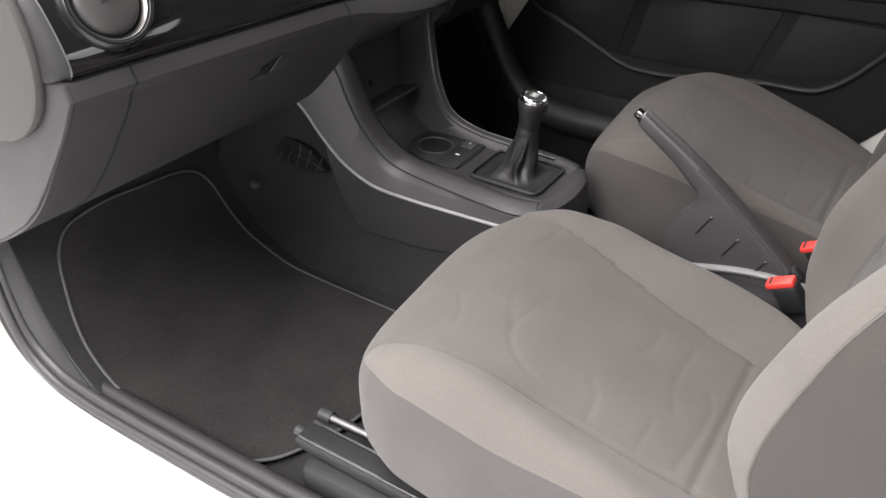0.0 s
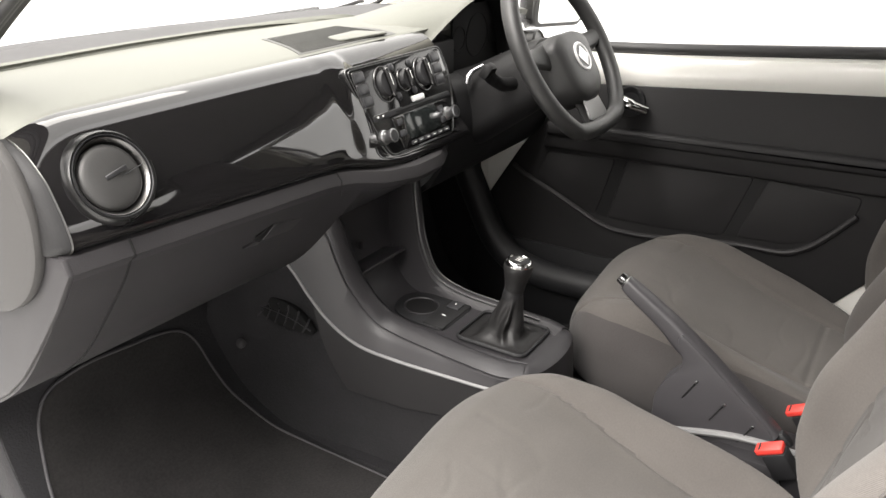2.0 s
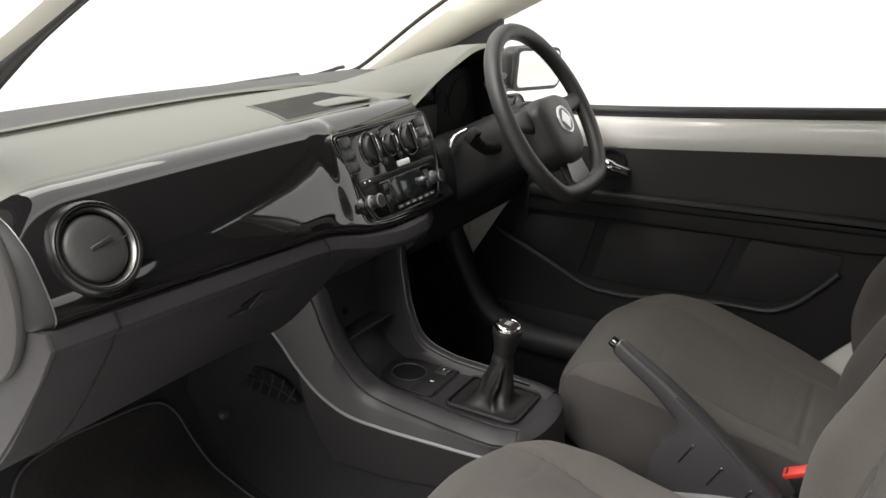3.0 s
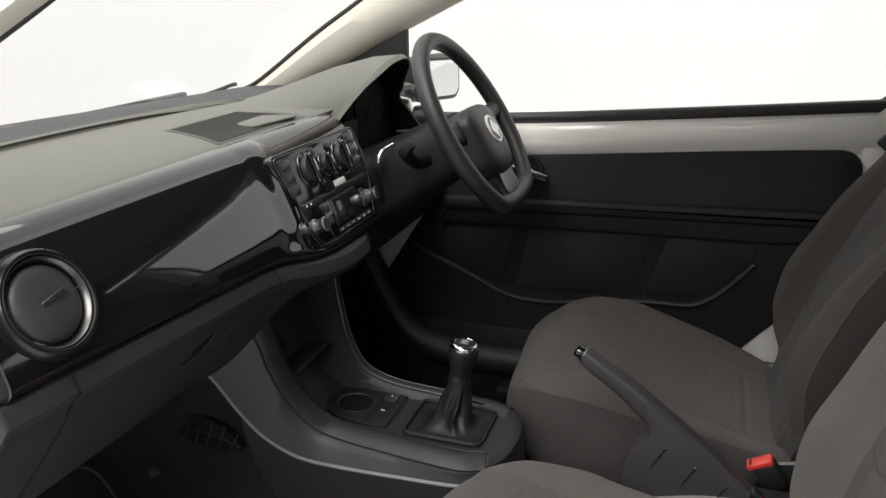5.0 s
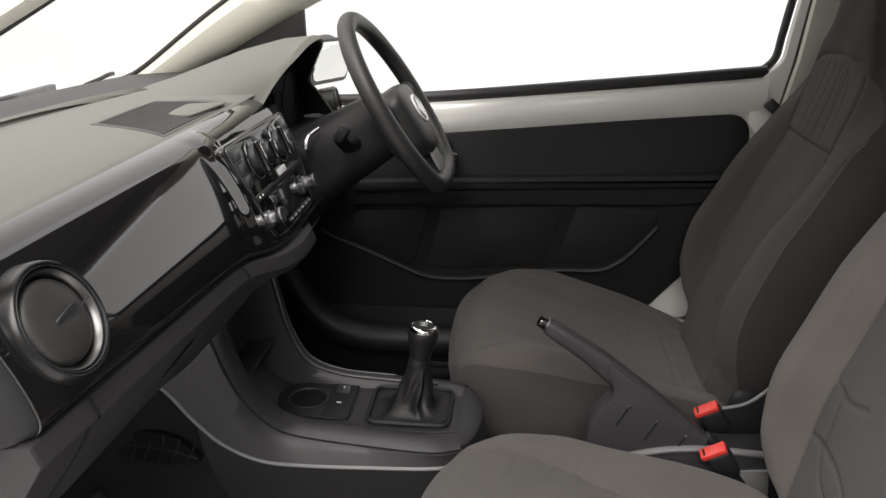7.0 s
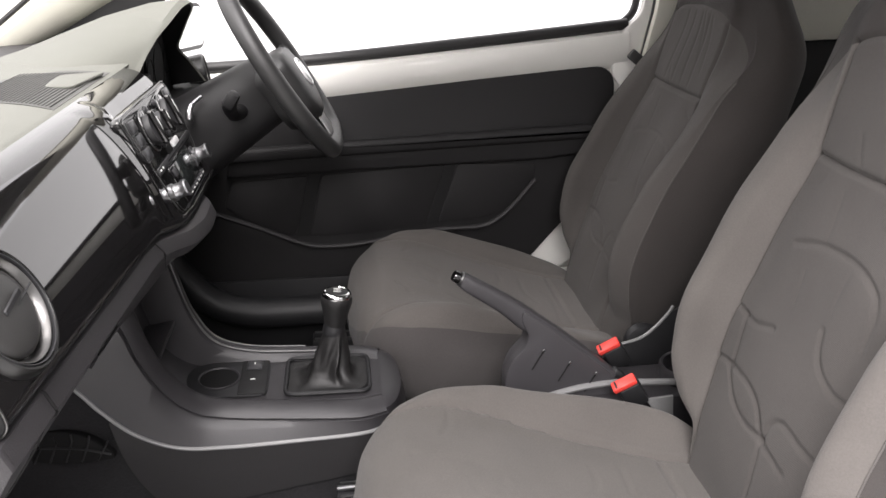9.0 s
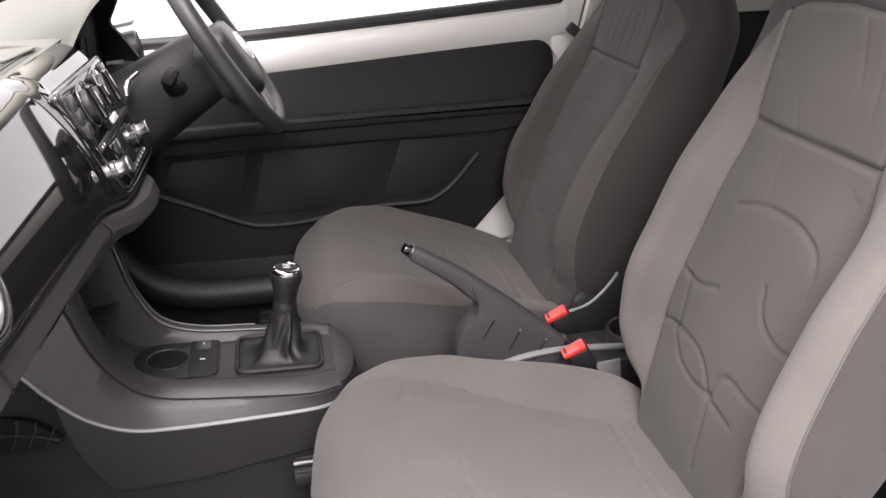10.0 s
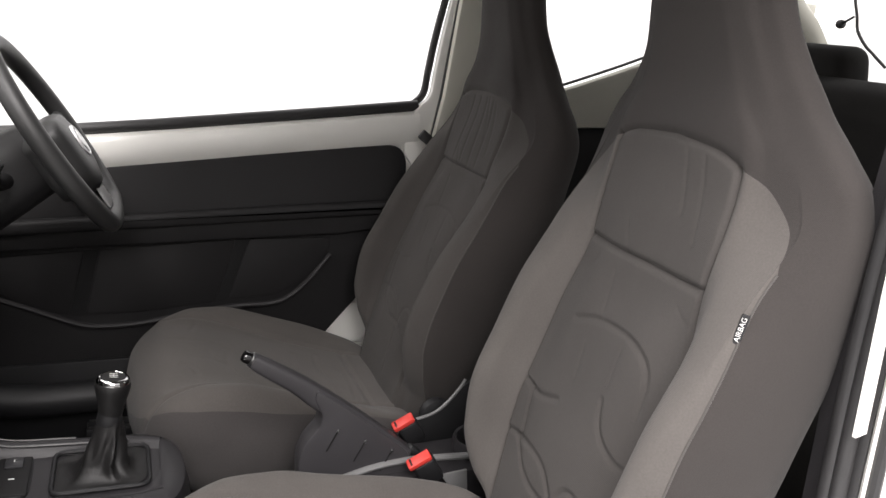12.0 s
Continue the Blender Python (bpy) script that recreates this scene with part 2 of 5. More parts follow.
def rounded(points, r, n=5):
    """An outline with its corners rounded."""
    p = [np.asarray(q, float) for q in points]
    out = []
    for i, c in enumerate(p):
        a, b = p[i - 1], p[(i + 1) % len(p)]
        rr = min(r, 0.45 * np.linalg.norm(a - c), 0.45 * np.linalg.norm(b - c))
        s, e = c + (a - c) / np.linalg.norm(a - c) * rr, c + (b - c) / np.linalg.norm(b - c) * rr
        for t in np.linspace(0, 1, n):
            out.append((1 - t) ** 2 * s + 2 * t * (1 - t) * c + t * t * e)
    return [tuple(q) for q in out]


def axes_pose(origin, xa, ya):
    """A pose with its local x and y along the two directions."""
    xa = Vector(xa).normalized()
    za = xa.cross(Vector(ya)).normalized()
    ya = za.cross(xa)
    return Matrix(((xa[0], ya[0], za[0], origin[0]), (xa[1], ya[1], za[1], origin[1]), (xa[2], ya[2], za[2], origin[2]), (0, 0, 0, 1)))


def side_plate(outline_yz, x0, depth, bevel=0.003):
    """A plate that stands in the y-z plane; depth runs along +x."""
    return prism(outline_yz, depth, axes_pose((x0, 0, 0), (0, 1, 0), (0, 0, 1)), bevel)


def sweep_x(profile, xs, shift=None):
    """A y-z profile carried along x; shift(x) gives (dy, dz) for each point."""
    P = []
    for x in xs:
        pr = np.array(profile, float) if shift is None else shift(x, np.array(profile, float))
        P.append([(x, y, z) for y, z in pr])
    return grid(P)


def thick(data, d):
    """A sheet given thickness d against its normals."""
    V, F = data
    bm = bmesh.new()
    vs = [bm.verts.new(v) for v in V]
    for f in F:
        bm.faces.new([vs[i] for i in f])
    bm.normal_update()
    k = len(vs)
    W = [tuple(v.co) for v in bm.verts] + [tuple(v.co - v.normal * d) for v in bm.verts]
    bm.verts.index_update()
    G = [tuple(f) for f in F] + [tuple(k + i for i in reversed(f)) for f in F]
    for e in bm.edges:
        if e.is_boundary:
            lo = e.link_loops[0]
            p, q = lo.vert.index, lo.link_loop_next.vert.index
            G.append((q, p, k + p, k + q))
    bm.free()
    return W, G

# ---- the large structure: booth floor, body shell, pillars, glass, roof ----
setting("ground", rbox((400, 400, 0.1), 0.01, pose(0, 0, -0.37)), M_GROUND, "smooth white booth floor under the car", "ground")

# unseen wall, added to cut the surrounding light on the doorway side
setting("wall_light_block", rbox((0.12, 14.0, 2.95), 0.02, pose(-3.3, 0, 1.15)), M_BLOCK, "unseen plain grey wall added to hold back light beside the car", "wall")

# cabin floor with its toe board, one bent sheet
_fp = [(-1.9, 0.12), (-1.0, 0.10), (-0.75, 0.02), (-0.6, 0.0), (0.08, 0.0), (0.20, 0.0015), (0.30, 0.0065), (0.38, 0.018), (0.455, 0.042), (0.525, 0.110), (0.572, 0.215), (0.60, 0.33), (0.63, 0.45), (0.70, 0.62)]
_fy = spl(_fp, 6)
setting("floor", thick(sweep_x([(y, z - 0.006) for y, z in _fy], np.linspace(-0.63, 0.712, 26)), 0.01), M_CARPET, "black needle-felt carpet over cabin floor", "floor")

# centre tunnel
_tun = []
for y in np.linspace(-1.3, 0.62, 40):
    w = sm(y, [-1.3, -0.2, 0.2, 0.62], [0.10, 0.095, 0.10, 0.15])
    h = sm(y, [-1.3, -0.6, 0.0, 0.3, 0.62], [0.15, 0.17, 0.17, 0.22, 0.42])
    ring = spl([(-w - 0.015, -0.01), (-w, 0.06), (-w + 0.02, h - 0.035), (-w + 0.05, h), (0, h + 0.004), (w - 0.05, h), (w - 0.02, h - 0.035), (w, 0.06), (w + 0.015, -0.01)], 5)
    _tun.append([(x, y, z) for x, z in ring])
setting("floor_tunnel", grid(_tun), M_CARPET, "carpeted tunnel between the front seats", "floor")

# door aperture on the passenger side: sill, kick plate, seal, painted flange
_ap = spl([(-0.01, 1.12), (0.15, 1.03), (0.33, 0.93), (0.50, 0.80), (0.61, 0.62), (0.648, 0.42), (0.652, 0.26), (0.636, 0.13), (0.58, 0.062), (0.48, 0.036), (0.25, 0.030), (0.0, 0.030), (-0.30, 0.034), (-0.55, 0.055),
           (-0.67, 0.13), (-0.72, 0.26), (-0.730, 0.45), (-0.735, 0.70), (-0.752, 0.90), (-0.79, 1.10)], 8)
_seal = thing("door_seal", (-0.64, 0, 0.03), "black rubber door seal round the passenger doorway", "seal")
part("lip", tube([(-0.634, y, z) for y, z in _ap], 0.011, 10, up=(1, 0, 0)), M_RUB, _seal)
part("bulb", tube([(-0.647, y, z - 0.009) for y, z in _ap], 0.009, 10, up=(1, 0, 0)), M_RUB, _seal)
_c = np.array([-0.05, 0.55])


def ring_band(x0, k0, x1, k1):
    """A band round the doorway, from one offset of its outline to another."""
    P = []
    d = np.gradient(_ap, axis=0)
    nrm = np.stack([d[:, 1], -d[:, 0]], 1)
    nrm /= np.linalg.norm(nrm, axis=1)[:, None]
    nrm *= np.sign(((_ap - _c) * nrm).sum(1))[:, None]
    for p, q in zip(_ap, nrm):
        a, b = p + q * k0, p + q * k1
        P.append([(x0, a[0], a[1]), ((x0 + x1) / 2, *((a + b) / 2)), (x1, b[0], b[1])])
    return grid(P)


setting("trim", thick(ring_band(-0.600, 0.008, -0.640, 0.004), 0.004), M_PLAS, "dark grey plastic sill and kick trim inside doorway", "trim")
setting("trim_flange", thick(ring_band(-0.622, 0.004, -0.656, 0.019), 0.004), M_RUB, "black flange behind the door seal", "trim")
setting("wall_left", thick(ring_band(-0.656, 0.020, -0.70, 0.10), 0.006), M_PAINT, "white painted body side round the doorway", "car body")
setting("wall_left_outer", thick(ring_band(-0.70, 0.10, -0.745, 0.32), 0.006), M_PAINT, "white painted outer body panel", "car body")
# dark inner wall of the front footwell and the rear quarter
setting("wall_left_kick", side_plate([(0.655, 0.0), (0.80, 0.0), (0.80, 0.80), (0.60, 0.66), (0.65, 0.42), (0.655, 0.26)], -0.642, 0.01), M_PLAS, "dark plastic kick panel in footwell", "trim")
setting("wall_left_rear", side_plate([(-1.95, 0.05), (-0.76, 0.05), (-0.76, 0.80), (-1.95, 0.84)], -0.64, 0.02), M_BLK, "black rear side trim behind doorway", "trim")
setting("wall_left_pillar", side_plate([(-0.97, 0.78), (-0.76, 0.78), (-0.81, 1.16), (-0.97, 1.16)], -0.64, 0.03), M_TRIM, "beige upper pillar trim", "trim")
_j = thing("door_jamb", (-0.628, -0.752, 0.60), "white painted jamb edge beside the seat", "jamb")
part("jamb_edge", thick(grid([[(-0.662 + 0.004 * k, -0.717 - 0.019 * k - 0.06 * max(0, z - 0.8), z) for k in (0, 0.5, 1)] for z in np.linspace(0.605, 1.02, 9)]), 0.004), M_PAINT, _j)
part("jamb_rail", tube([(-0.668, -0.752, 0.10), (-0.668, -0.757, 0.5), (-0.668, -0.762, 1.0)], 0.007, 8), M_RUB, _j)

setting("trim_toe_side", side_plate([(0.47, 0.02), (0.585, 0.055), (0.645, 0.13), (0.665, 0.26), (0.66, 0.45), (0.63, 0.50), (0.605, 0.36), (0.578, 0.22), (0.53, 0.10)], -0.632, 0.012), M_CARPET, "black carpet beside the toe board", "trim")
setting("trim_sill_roll", tube([(-0.612, y - 0.004 * (y > 0.5), z + 0.002) for y, z in _ap[36:112]], 0.015, 12, up=(1, 0, 0)), M_PLAS, "rounded dark grey sill trim", "trim")

# driver side: sill bar, kick, pillars
_bar = spl([(0.60, 0.50, 0.52), (0.60, 0.42, 0.34), (0.58, 0.34, 0.22), (0.57, 0.24, 0.165), (0.57, 0.05, 0.155), (0.57, -0.5, 0.16), (0.57, -0.9, 0.17)], 8)
setting("trim_sill", tube(_bar, 0.036, 14), M_BLK, "black sill trim along driver footwell", "trim")
setting("wall_right", side_plate([(-1.95, 0.0), (0.85, 0.0), (0.85, 0.74), (0.42, 0.74), (0.42, 0.16), (-0.70, 0.16), (-0.76, 0.3), (-0.80, 0.72), (-1.95, 0.72)], 0.70, 0.012), M_PAINT, "white painted body side behind driver door", "car body")
setting("trim_sill_plate", side_plate([(-0.80, 0.0), (0.45, 0.0), (0.45, 0.215), (-0.45, 0.205), (-0.60, 0.16), (-0.80, 0.16)], 0.630, 0.012), M_BLK, "black sill plate under driver door", "trim")
setting("wall_right_kick", side_plate([(0.43, 0.0), (0.85, 0.0), (0.85, 0.73), (0.43, 0.73)], 0.645, 0.01), M_BLK, "black kick panel by driver footwell", "trim")
setting("wall_right_rear", side_plate([(-1.95, 0.0), (-0.80, 0.0), (-0.80, 0.735), (-1.95, 0.725)], 0.645, 0.02), M_BLK, "black rear side trim below quarter window", "trim")

# A pillars: beige inner trim, black seal beside the glass, white outside
for s, nm in ((1, "right"), (-1, "left")):
    lo = spl([(0.70, 0.735), (0.62, 0.772), (0.41, 0.882), (0.226, 0.972), (0.05, 1.055), (-0.2, 1.13)], 6)
    up = spl([(0.76, 0.765), (0.705, 0.793), (0.555, 0.899), (0.44, 0.973), (0.26, 1.09), (0.05, 1.20)], 6)
    P = []
    for a, b in zip(lo, up):
        m = (a + b) / 2
        P.append([(s * 0.655, *a), (s * 0.628, *(a * 0.8 + b * 0.2)), (s * 0.612, *m), (s * 0.610, *(a * 0.2 + b * 0.8)), (s * 0.625, *b), (s * 0.66, b[0] + 0.02, b[1] + 0.02), (s * 0.70, *m), (s * 0.69, *a)])
    setting("pillar_" + nm, grid(P, cv=True, flip=s > 0), M_TRIM, "beige plastic windscreen pillar trim", "pillar")
    setting("pillar_seal_" + nm, tube([(s * 0.632, b[0] + 0.006, b[1] + 0.006) for b in up], 0.006, 8), M_RUB, "black seal strip beside windscreen", "seal")
# B pillar on the driver side
_o = [(-0.715, 0.70), (-0.738, 0.80), (-0.79, 1.16), (-0.99, 1.16), (-0.97, 0.9), (-0.93, 0.70)]
setting("pillar_centre_right", side_plate(_o, 0.622, 0.05, 0.012), M_TRIM, "beige centre pillar trim behind driver seat", "pillar")
_o = [(-0.715, 0.20), (-0.735, 0.70), (-0.93, 0.70), (-0.93, 0.20)]
setting("pillar_centre_low", side_plate(_o, 0.66, 0.03, 0.008), M_PAINT, "white painted centre pillar foot", "pillar")
# beige trim under the rear quarter windows, rear pillar
for s, nm in ((1, "right"), (-1, "left")):
    x0 = 0.615 if s > 0 else -0.645
    band = spl([(-0.96, 0.80), (-1.075, 0.828), (-1.30, 0.900), (-1.45, 0.965), (-1.62, 1.06)], 5)
    setting("trim_quarter_" + nm, side_plate([tuple(p) for p in band] + [(-1.80, 1.06), (-1.80, 0.725), (-0.93, 0.725)], x0, 0.03, 0.010), M_TRIM, "beige trim below rear quarter window", "trim")
    setting("window_quarter_" + nm, side_plate([(-0.96, 0.80), (-1.30, 0.90), (-1.62, 1.06), (-1.55, 1.16), (-0.97, 1.16)], s * 0.668, 0.004, 0.0), M_GLASS, "clear rear quarter window", "window")
    setting("window_quarter_seal_" + nm, tube(spl([(s * 0.655, y, z + 0.004) for y, z in band], 2), 0.004, 8), M_RUB, "thin black seal under quarter window", "seal")
    setting("roof_rail_" + nm, tube(spl([(s * 0.62, 0.06, 1.19), (s * 0.60, -0.3, 1.215), (s * 0.59, -0.9, 1.22), (s * 0.58, -1.6, 1.17)], 6), 0.055, 12), M_HEAD, "grey roof side lining", "trim")
# rear hatch: beige pillars and the glass, with a dark seal
for s, nm in ((1, "right"), (-1, "left")):
    setting("pillar_rear_" + nm, tube([(s * 0.62, -1.55, 1.16), (s * 0.60, -1.74, 0.98), (s * 0.60, -1.85, 0.84)], 0.055, 10), M_TRIM, "beige rear pillar trim", "pillar")
setting("wall_rear", rbox((1.26, 0.03, 0.85), 0.01, pose(0, -1.90, 0.42)), M_BLK, "black tailgate lining", "car body")
setting("window_rear", prism([(-0.6, 0), (0.6, 0), (0.54, 0.38), (-0.54, 0.38)], 0.004, axes_pose((0, -1.88, 0.85), (1, 0, 0), (0, 0.55, 0.83))), M_GLASS, "clear rear window", "window")
_rs = thing("tailgate_strut", (0.17, -1.80, 0.90), "thin black tailgate strut by rear window", "strut")
part("rod", tube(spl([(0.456, -1.76, 1.085), (0.454, -1.76, 1.072), (0.438, -1.76, 1.03), (0.428, -1.76, 0.996), (0.398, -1.76, 0.963), (0.370, -1.76, 0.944), (0.325, -1.76, 0.914)], 5), 0.004, 8), M_RUB, _rs)
part("ball_joint", lathe([(0.001, 0), (0.010, 0.002), (0.012, 0.01), (0.010, 0.018), (0.001, 0.02)], (0.476, -1.76, 1.010), (1, 0, 0), 14), M_RUB, _rs)
part("joint_arm", tube([(0.485, -1.76, 1.010), (0.448, -1.76, 1.029)], 0.0035, 8), M_RUB, _rs)

# roof and windscreen
_rf = [[(x, y, 1.225 + 0.03 * (1 - (x / 0.62) ** 2) - 0.02 * max(0, (-y - 1.0)) ** 2) for y in np.linspace(0.06, -1.62, 16)] for x in np.linspace(-0.62, 0.62, 12)]
setting("ceiling", thick(grid(_rf), 0.03), M_HEAD, "grey fabric roof lining", "ceiling")
_ws = [[(x, y + 0.13 * (1 - (x / 0.665) ** 2), z) for y, z in spl([(0.785, 0.752), (0.555, 0.905), (0.30, 1.07), (0.07, 1.215)], 4)] for x in np.linspace(-0.665, 0.665, 20)]
setting("window_1", thick(grid(_ws), 0.004), M_GLASS, "clear windscreen", "windscreen")
# scuttle behind the dashboard and the bonnet outside
setting("wall_front", rbox((1.28, 0.02, 0.79), 0.004, pose(0, 0.945, 0.365)), M_BLK, "black bulkhead behind dashboard", "bulkhead")
_w = thing("wiper", (0.60, 0.80, 0.78), "black wiper arm at the windscreen foot", "wiper")
part("arm", tube(spl([(0.655, 0.80, 0.781), (0.63, 0.80, 0.781), (0.60, 0.805, 0.776), (0.55, 0.815, 0.769)], 5), 0.005, 8), M_RUB, _w)
_nz = thing("washer_nozzle", (-0.04, 0.84, 0.772), "small black washer nozzle on scuttle", "nozzle")
part("body", rbox((0.05, 0.03, 0.014), 0.005, pose(-0.05, 0.835, 0.779)), M_RUB, _nz)

# ---- driver door ----
_d = thing("door_1", (0.70, -0.15, 0.2), "driver door with white upper edge and black card", "car door")
_d["kind"] = "structure"
_sill = [(0.42, 0.700), (0.07, 0.709), (-0.343, 0.736), (-0.689, 0.762)]
part("door_shell", side_plate([(0.42, 0.18), (-0.55, 0.18), (-0.66, 0.24), (-0.735, 0.42), (-0.745, 0.764), (-0.689, 0.762), (-0.343, 0.736), (0.07, 0.709), (0.42, 0.700)], 0.668, 0.03, 0.008), M_PAINT, _d, "white painted door inner skin")
part("door_skin", side_plate([(0.42, 0.02), (-0.86, 0.02), (-0.86, 0.75), (-0.343, 0.725), (0.42, 0.69)], 0.716, 0.008, 0.002), M_PAINT, _d, "white outer door skin")
# rolled painted upper edge
_top = spl([(y, z) for y, z in _sill], 8)
_pr = []
for y, z in _top:
    _pr.append([(0.668, y, z - 0.085), (0.654, y, z - 0.070), (0.646, y, z - 0.045), (0.646, y, z - 0.02), (0.652, y, z - 0.006), (0.666, y, z)])
part("upper_edge", grid(_pr), M_PAINT, _d, "white painted top of door")
part("window_seal", tube([(0.672, y, z + 0.012) for y, z in _top], 0.013, 10, squash=1.0, up=(1, 0, 0)), M_RUB, _d, "black window seal strip")
_fr = spl([(0.684, -0.675, 0.770), (0.684, -0.706, 0.800), (0.682, -0.716, 0.854), (0.68, -0.735, 0.954), (0.67, -0.78, 1.15)], 6)
part("rear_frame_seal", tube(_fr, 0.009, 10), M_RUB, _d)
_fo = [(p[1] - 0.009, p[2]) for p in _fr]
part("rear_frame", side_plate([(-0.655, 0.735)] + [(-0.668, 0.752)] + _fo[2:] + [(-0.86, 1.15), (-0.84, 0.95), (-0.80, 0.80), (-0.79, 0.60), (-0.70, 0.60), (-0.655, 0.66)], 0.655, 0.022, 0.006), M_PAINT, _d, "white painted window frame")
part("top_frame", tube(spl([(0.668, 0.10, 1.075), (0.667, 0.03, 1.10), (0.66, -0.05, 1.13), (0.655, -0.4, 1.17), (0.65, -0.78, 1.16)], 6), 0.02, 10), M_PAINT, _d)
part("sail_panel", side_plate([(0.335, 0.845), (0.335, 0.950), (0.42, 0.900), (0.60, 0.800), (0.60, 0.765), (0.50, 0.770)], 0.655, 0.02, 0.004), M_BLK, _d, "black corner panel by the mirror")
part("corner_foot", side_plate([(0.315, 0.705), (0.335, 0.757), (0.42, 0.775), (0.55, 0.770), (0.56, 0.71)], 0.658, 0.02, 0.006), M_PAINT, _d, "white painted corner of door")
_gl = part("pane", side_plate([(0.335, 0.72), (0.335, 0.92), (0.15, 1.03), (-0.05, 1.12), (-0.76, 1.15), (-0.70, 0.775)], 0.684, 0.004, 0.0), M_GLASS, _d, "clear door glass")
_card = rounded([(0.225, 0.630), (0.041, 0.641), (-0.348, 0.669), (-0.54, 0.680), (-0.662, 0.684), (-0.662, 0.43), (-0.555, 0.315), (-0.49, 0.245), (-0.42, 0.165), (0.500, 0.165), (0.425, 0.285), (0.362, 0.385), (0.305, 0.475), (0.240, 0.550)], 0.060, 9)
part("door_card", side_plate(_card, 0.652, 0.016, 0.007), M_CARD, _d, "black moulded door card")
part("armrest", prism(rounded([(0.24, 0.505), (0.24, 0.536), (-0.30, 0.547), (-0.60, 0.553), (-0.64, 0.540), (-0.62, 0.520), (-0.30, 0.514)], 0.010), 0.03, axes_pose((0.622, 0, 0), (0, 1, 0), (0, 0, 1)), 0.009, 3), M_CARD, _d, "black armrest ledge")
part("armrest_band", prism(rounded([(0.25, 0.470), (0.24, 0.512), (-0.30, 0.521), (-0.61, 0.527), (-0.615, 0.485), (-0.50, 0.474)], 0.008), 0.02, axes_pose((0.634, 0, 0), (0, 1, 0), (0, 0, 1)), 0.006, 3), M_CARD, _d, "black band below armrest")
# storage pocket: three slightly raised fields over a curved lip
for pts in ([(0.24, 0.455), (0.065, 0.462), (0.105, 0.315), (0.19, 0.345), (0.265, 0.395)],
            [(0.035, 0.462), (-0.255, 0.470), (-0.205, 0.322), (-0.06, 0.312), (0.072, 0.312)],
            [(-0.285, 0.470), (-0.475, 0.462), (-0.47, 0.425), (-0.40, 0.352), (-0.34, 0.330), (-0.235, 0.325)]):
    part("pocket_field", prism(rounded(pts, 0.012), 0.014, axes_pose((0.6475, 0, 0), (0, 1, 0), (0, 0, 1)), 0.0025), M_CARD, _d, angle=30)
for pts in ([(0.064, 0.463), (0.037, 0.463), (0.074, 0.312), (0.104, 0.314)], [(-0.257, 0.471), (-0.284, 0.471), (-0.236, 0.324), (-0.208, 0.322)]):
    part("pocket_gap", prism(pts, 0.002, axes_pose((0.6505, 0, 0), (0, 1, 0), (0, 0, 1))), M_FASC, _d, "dark slot between pocket fields")
part("pocket_lip", tube([(0.634, y, z) for y, z in spl([(0.325, 0.412), (0.290, 0.390), (0.190, 0.346), (0.085, 0.298), (0.02, 0.289), (-0.06, 0.292), (-0.23, 0.313), (-0.335, 0.315), (-0.38, 0.332), (-0.42, 0.366), (-0.472, 0.426)], 8)], 0.0065, 8, up=(1, 0, 0)), M_PLAS, _d, "grey edge of door pocket")
part("door_handle", tube(spl([(0.652, 0.085, 0.605), (0.628, 0.065, 0.61), (0.622, 0.03, 0.602), (0.640, 0.0, 0.59)], 6), [0.012] * 6 + [0.015] * 7 + [0.012] * 6, 12), M_CHROME, _d, "chrome inner door handle")
part("handle_cup", lathe([(0.036, 0), (0.034, 0.006), (0.028, 0.004), (0.02, -0.001)], (0.648, 0.04, 0.605), (-1, 0, 0), 24), M_BLK, _d)
# mirror outside the window
_mi = thing("door_mirror", (0.80, 0.30, 0.72), "black door mirror with pale glass outside driver window", "mirror")
_mm = axes_pose((0.912, 0.344, 0.779), (0.961, -0.277, 0), (0, 0, 1))
part("housing", rbox((0.190, 0.118, 0.070), 0.032, _mm @ pose(0, 0, -0.040), 4), M_RUB, _mi, "black mirror housing")
part("glass_rim", prism(rounded([(-0.102, -0.054), (0.082, -0.062), (0.103, -0.040), (0.100, 0.050), (-0.092, 0.060)], 0.022, 6), 0.014, _mm @ pose(0, 0, -0.012), 0.005), M_RUB, _mi, "black rim of mirror")
part("mirror_glass", prism(rounded([(-0.091, -0.044), (0.077, -0.051), (0.093, -0.034), (0.090, 0.042), (-0.082, 0.050)], 0.017, 6), 0.003, _mm @ pose(0, 0, 0.001), 0.001), M_MIRROR, _mi)
part("stalk", rbox((0.13, 0.045, 0.022), 0.010, pose(0.765, 0.405, 0.734)), M_RUB, _mi, "black mirror arm")
# belt guide tongue on the centre pillar
_bt = thing("belt_guide", (0.62, -0.70, 0.70), "small black belt guide beside driver seat", "belt guide")
part("clip", rbox((0.012, 0.045, 0.024), 0.004, pose(0.600, -0.693, 0.705, 40, 0, 0)), M_RUB, _bt)
part("frame_gap", tube([(0.640, -0.716, 0.70), (0.640, -0.736, 0.80), (0.640, -0.764, 0.98), (0.640, -0.789, 1.16)], 0.0035, 6), M_RUB, _bt)

# ---- dashboard ----
_da = thing("dashboard", (0, 0.45, 0.5), "dark grey dashboard with piano-black panel and round vent", "dashboard")
_xs = np.linspace(-0.695, 0.66, 90)


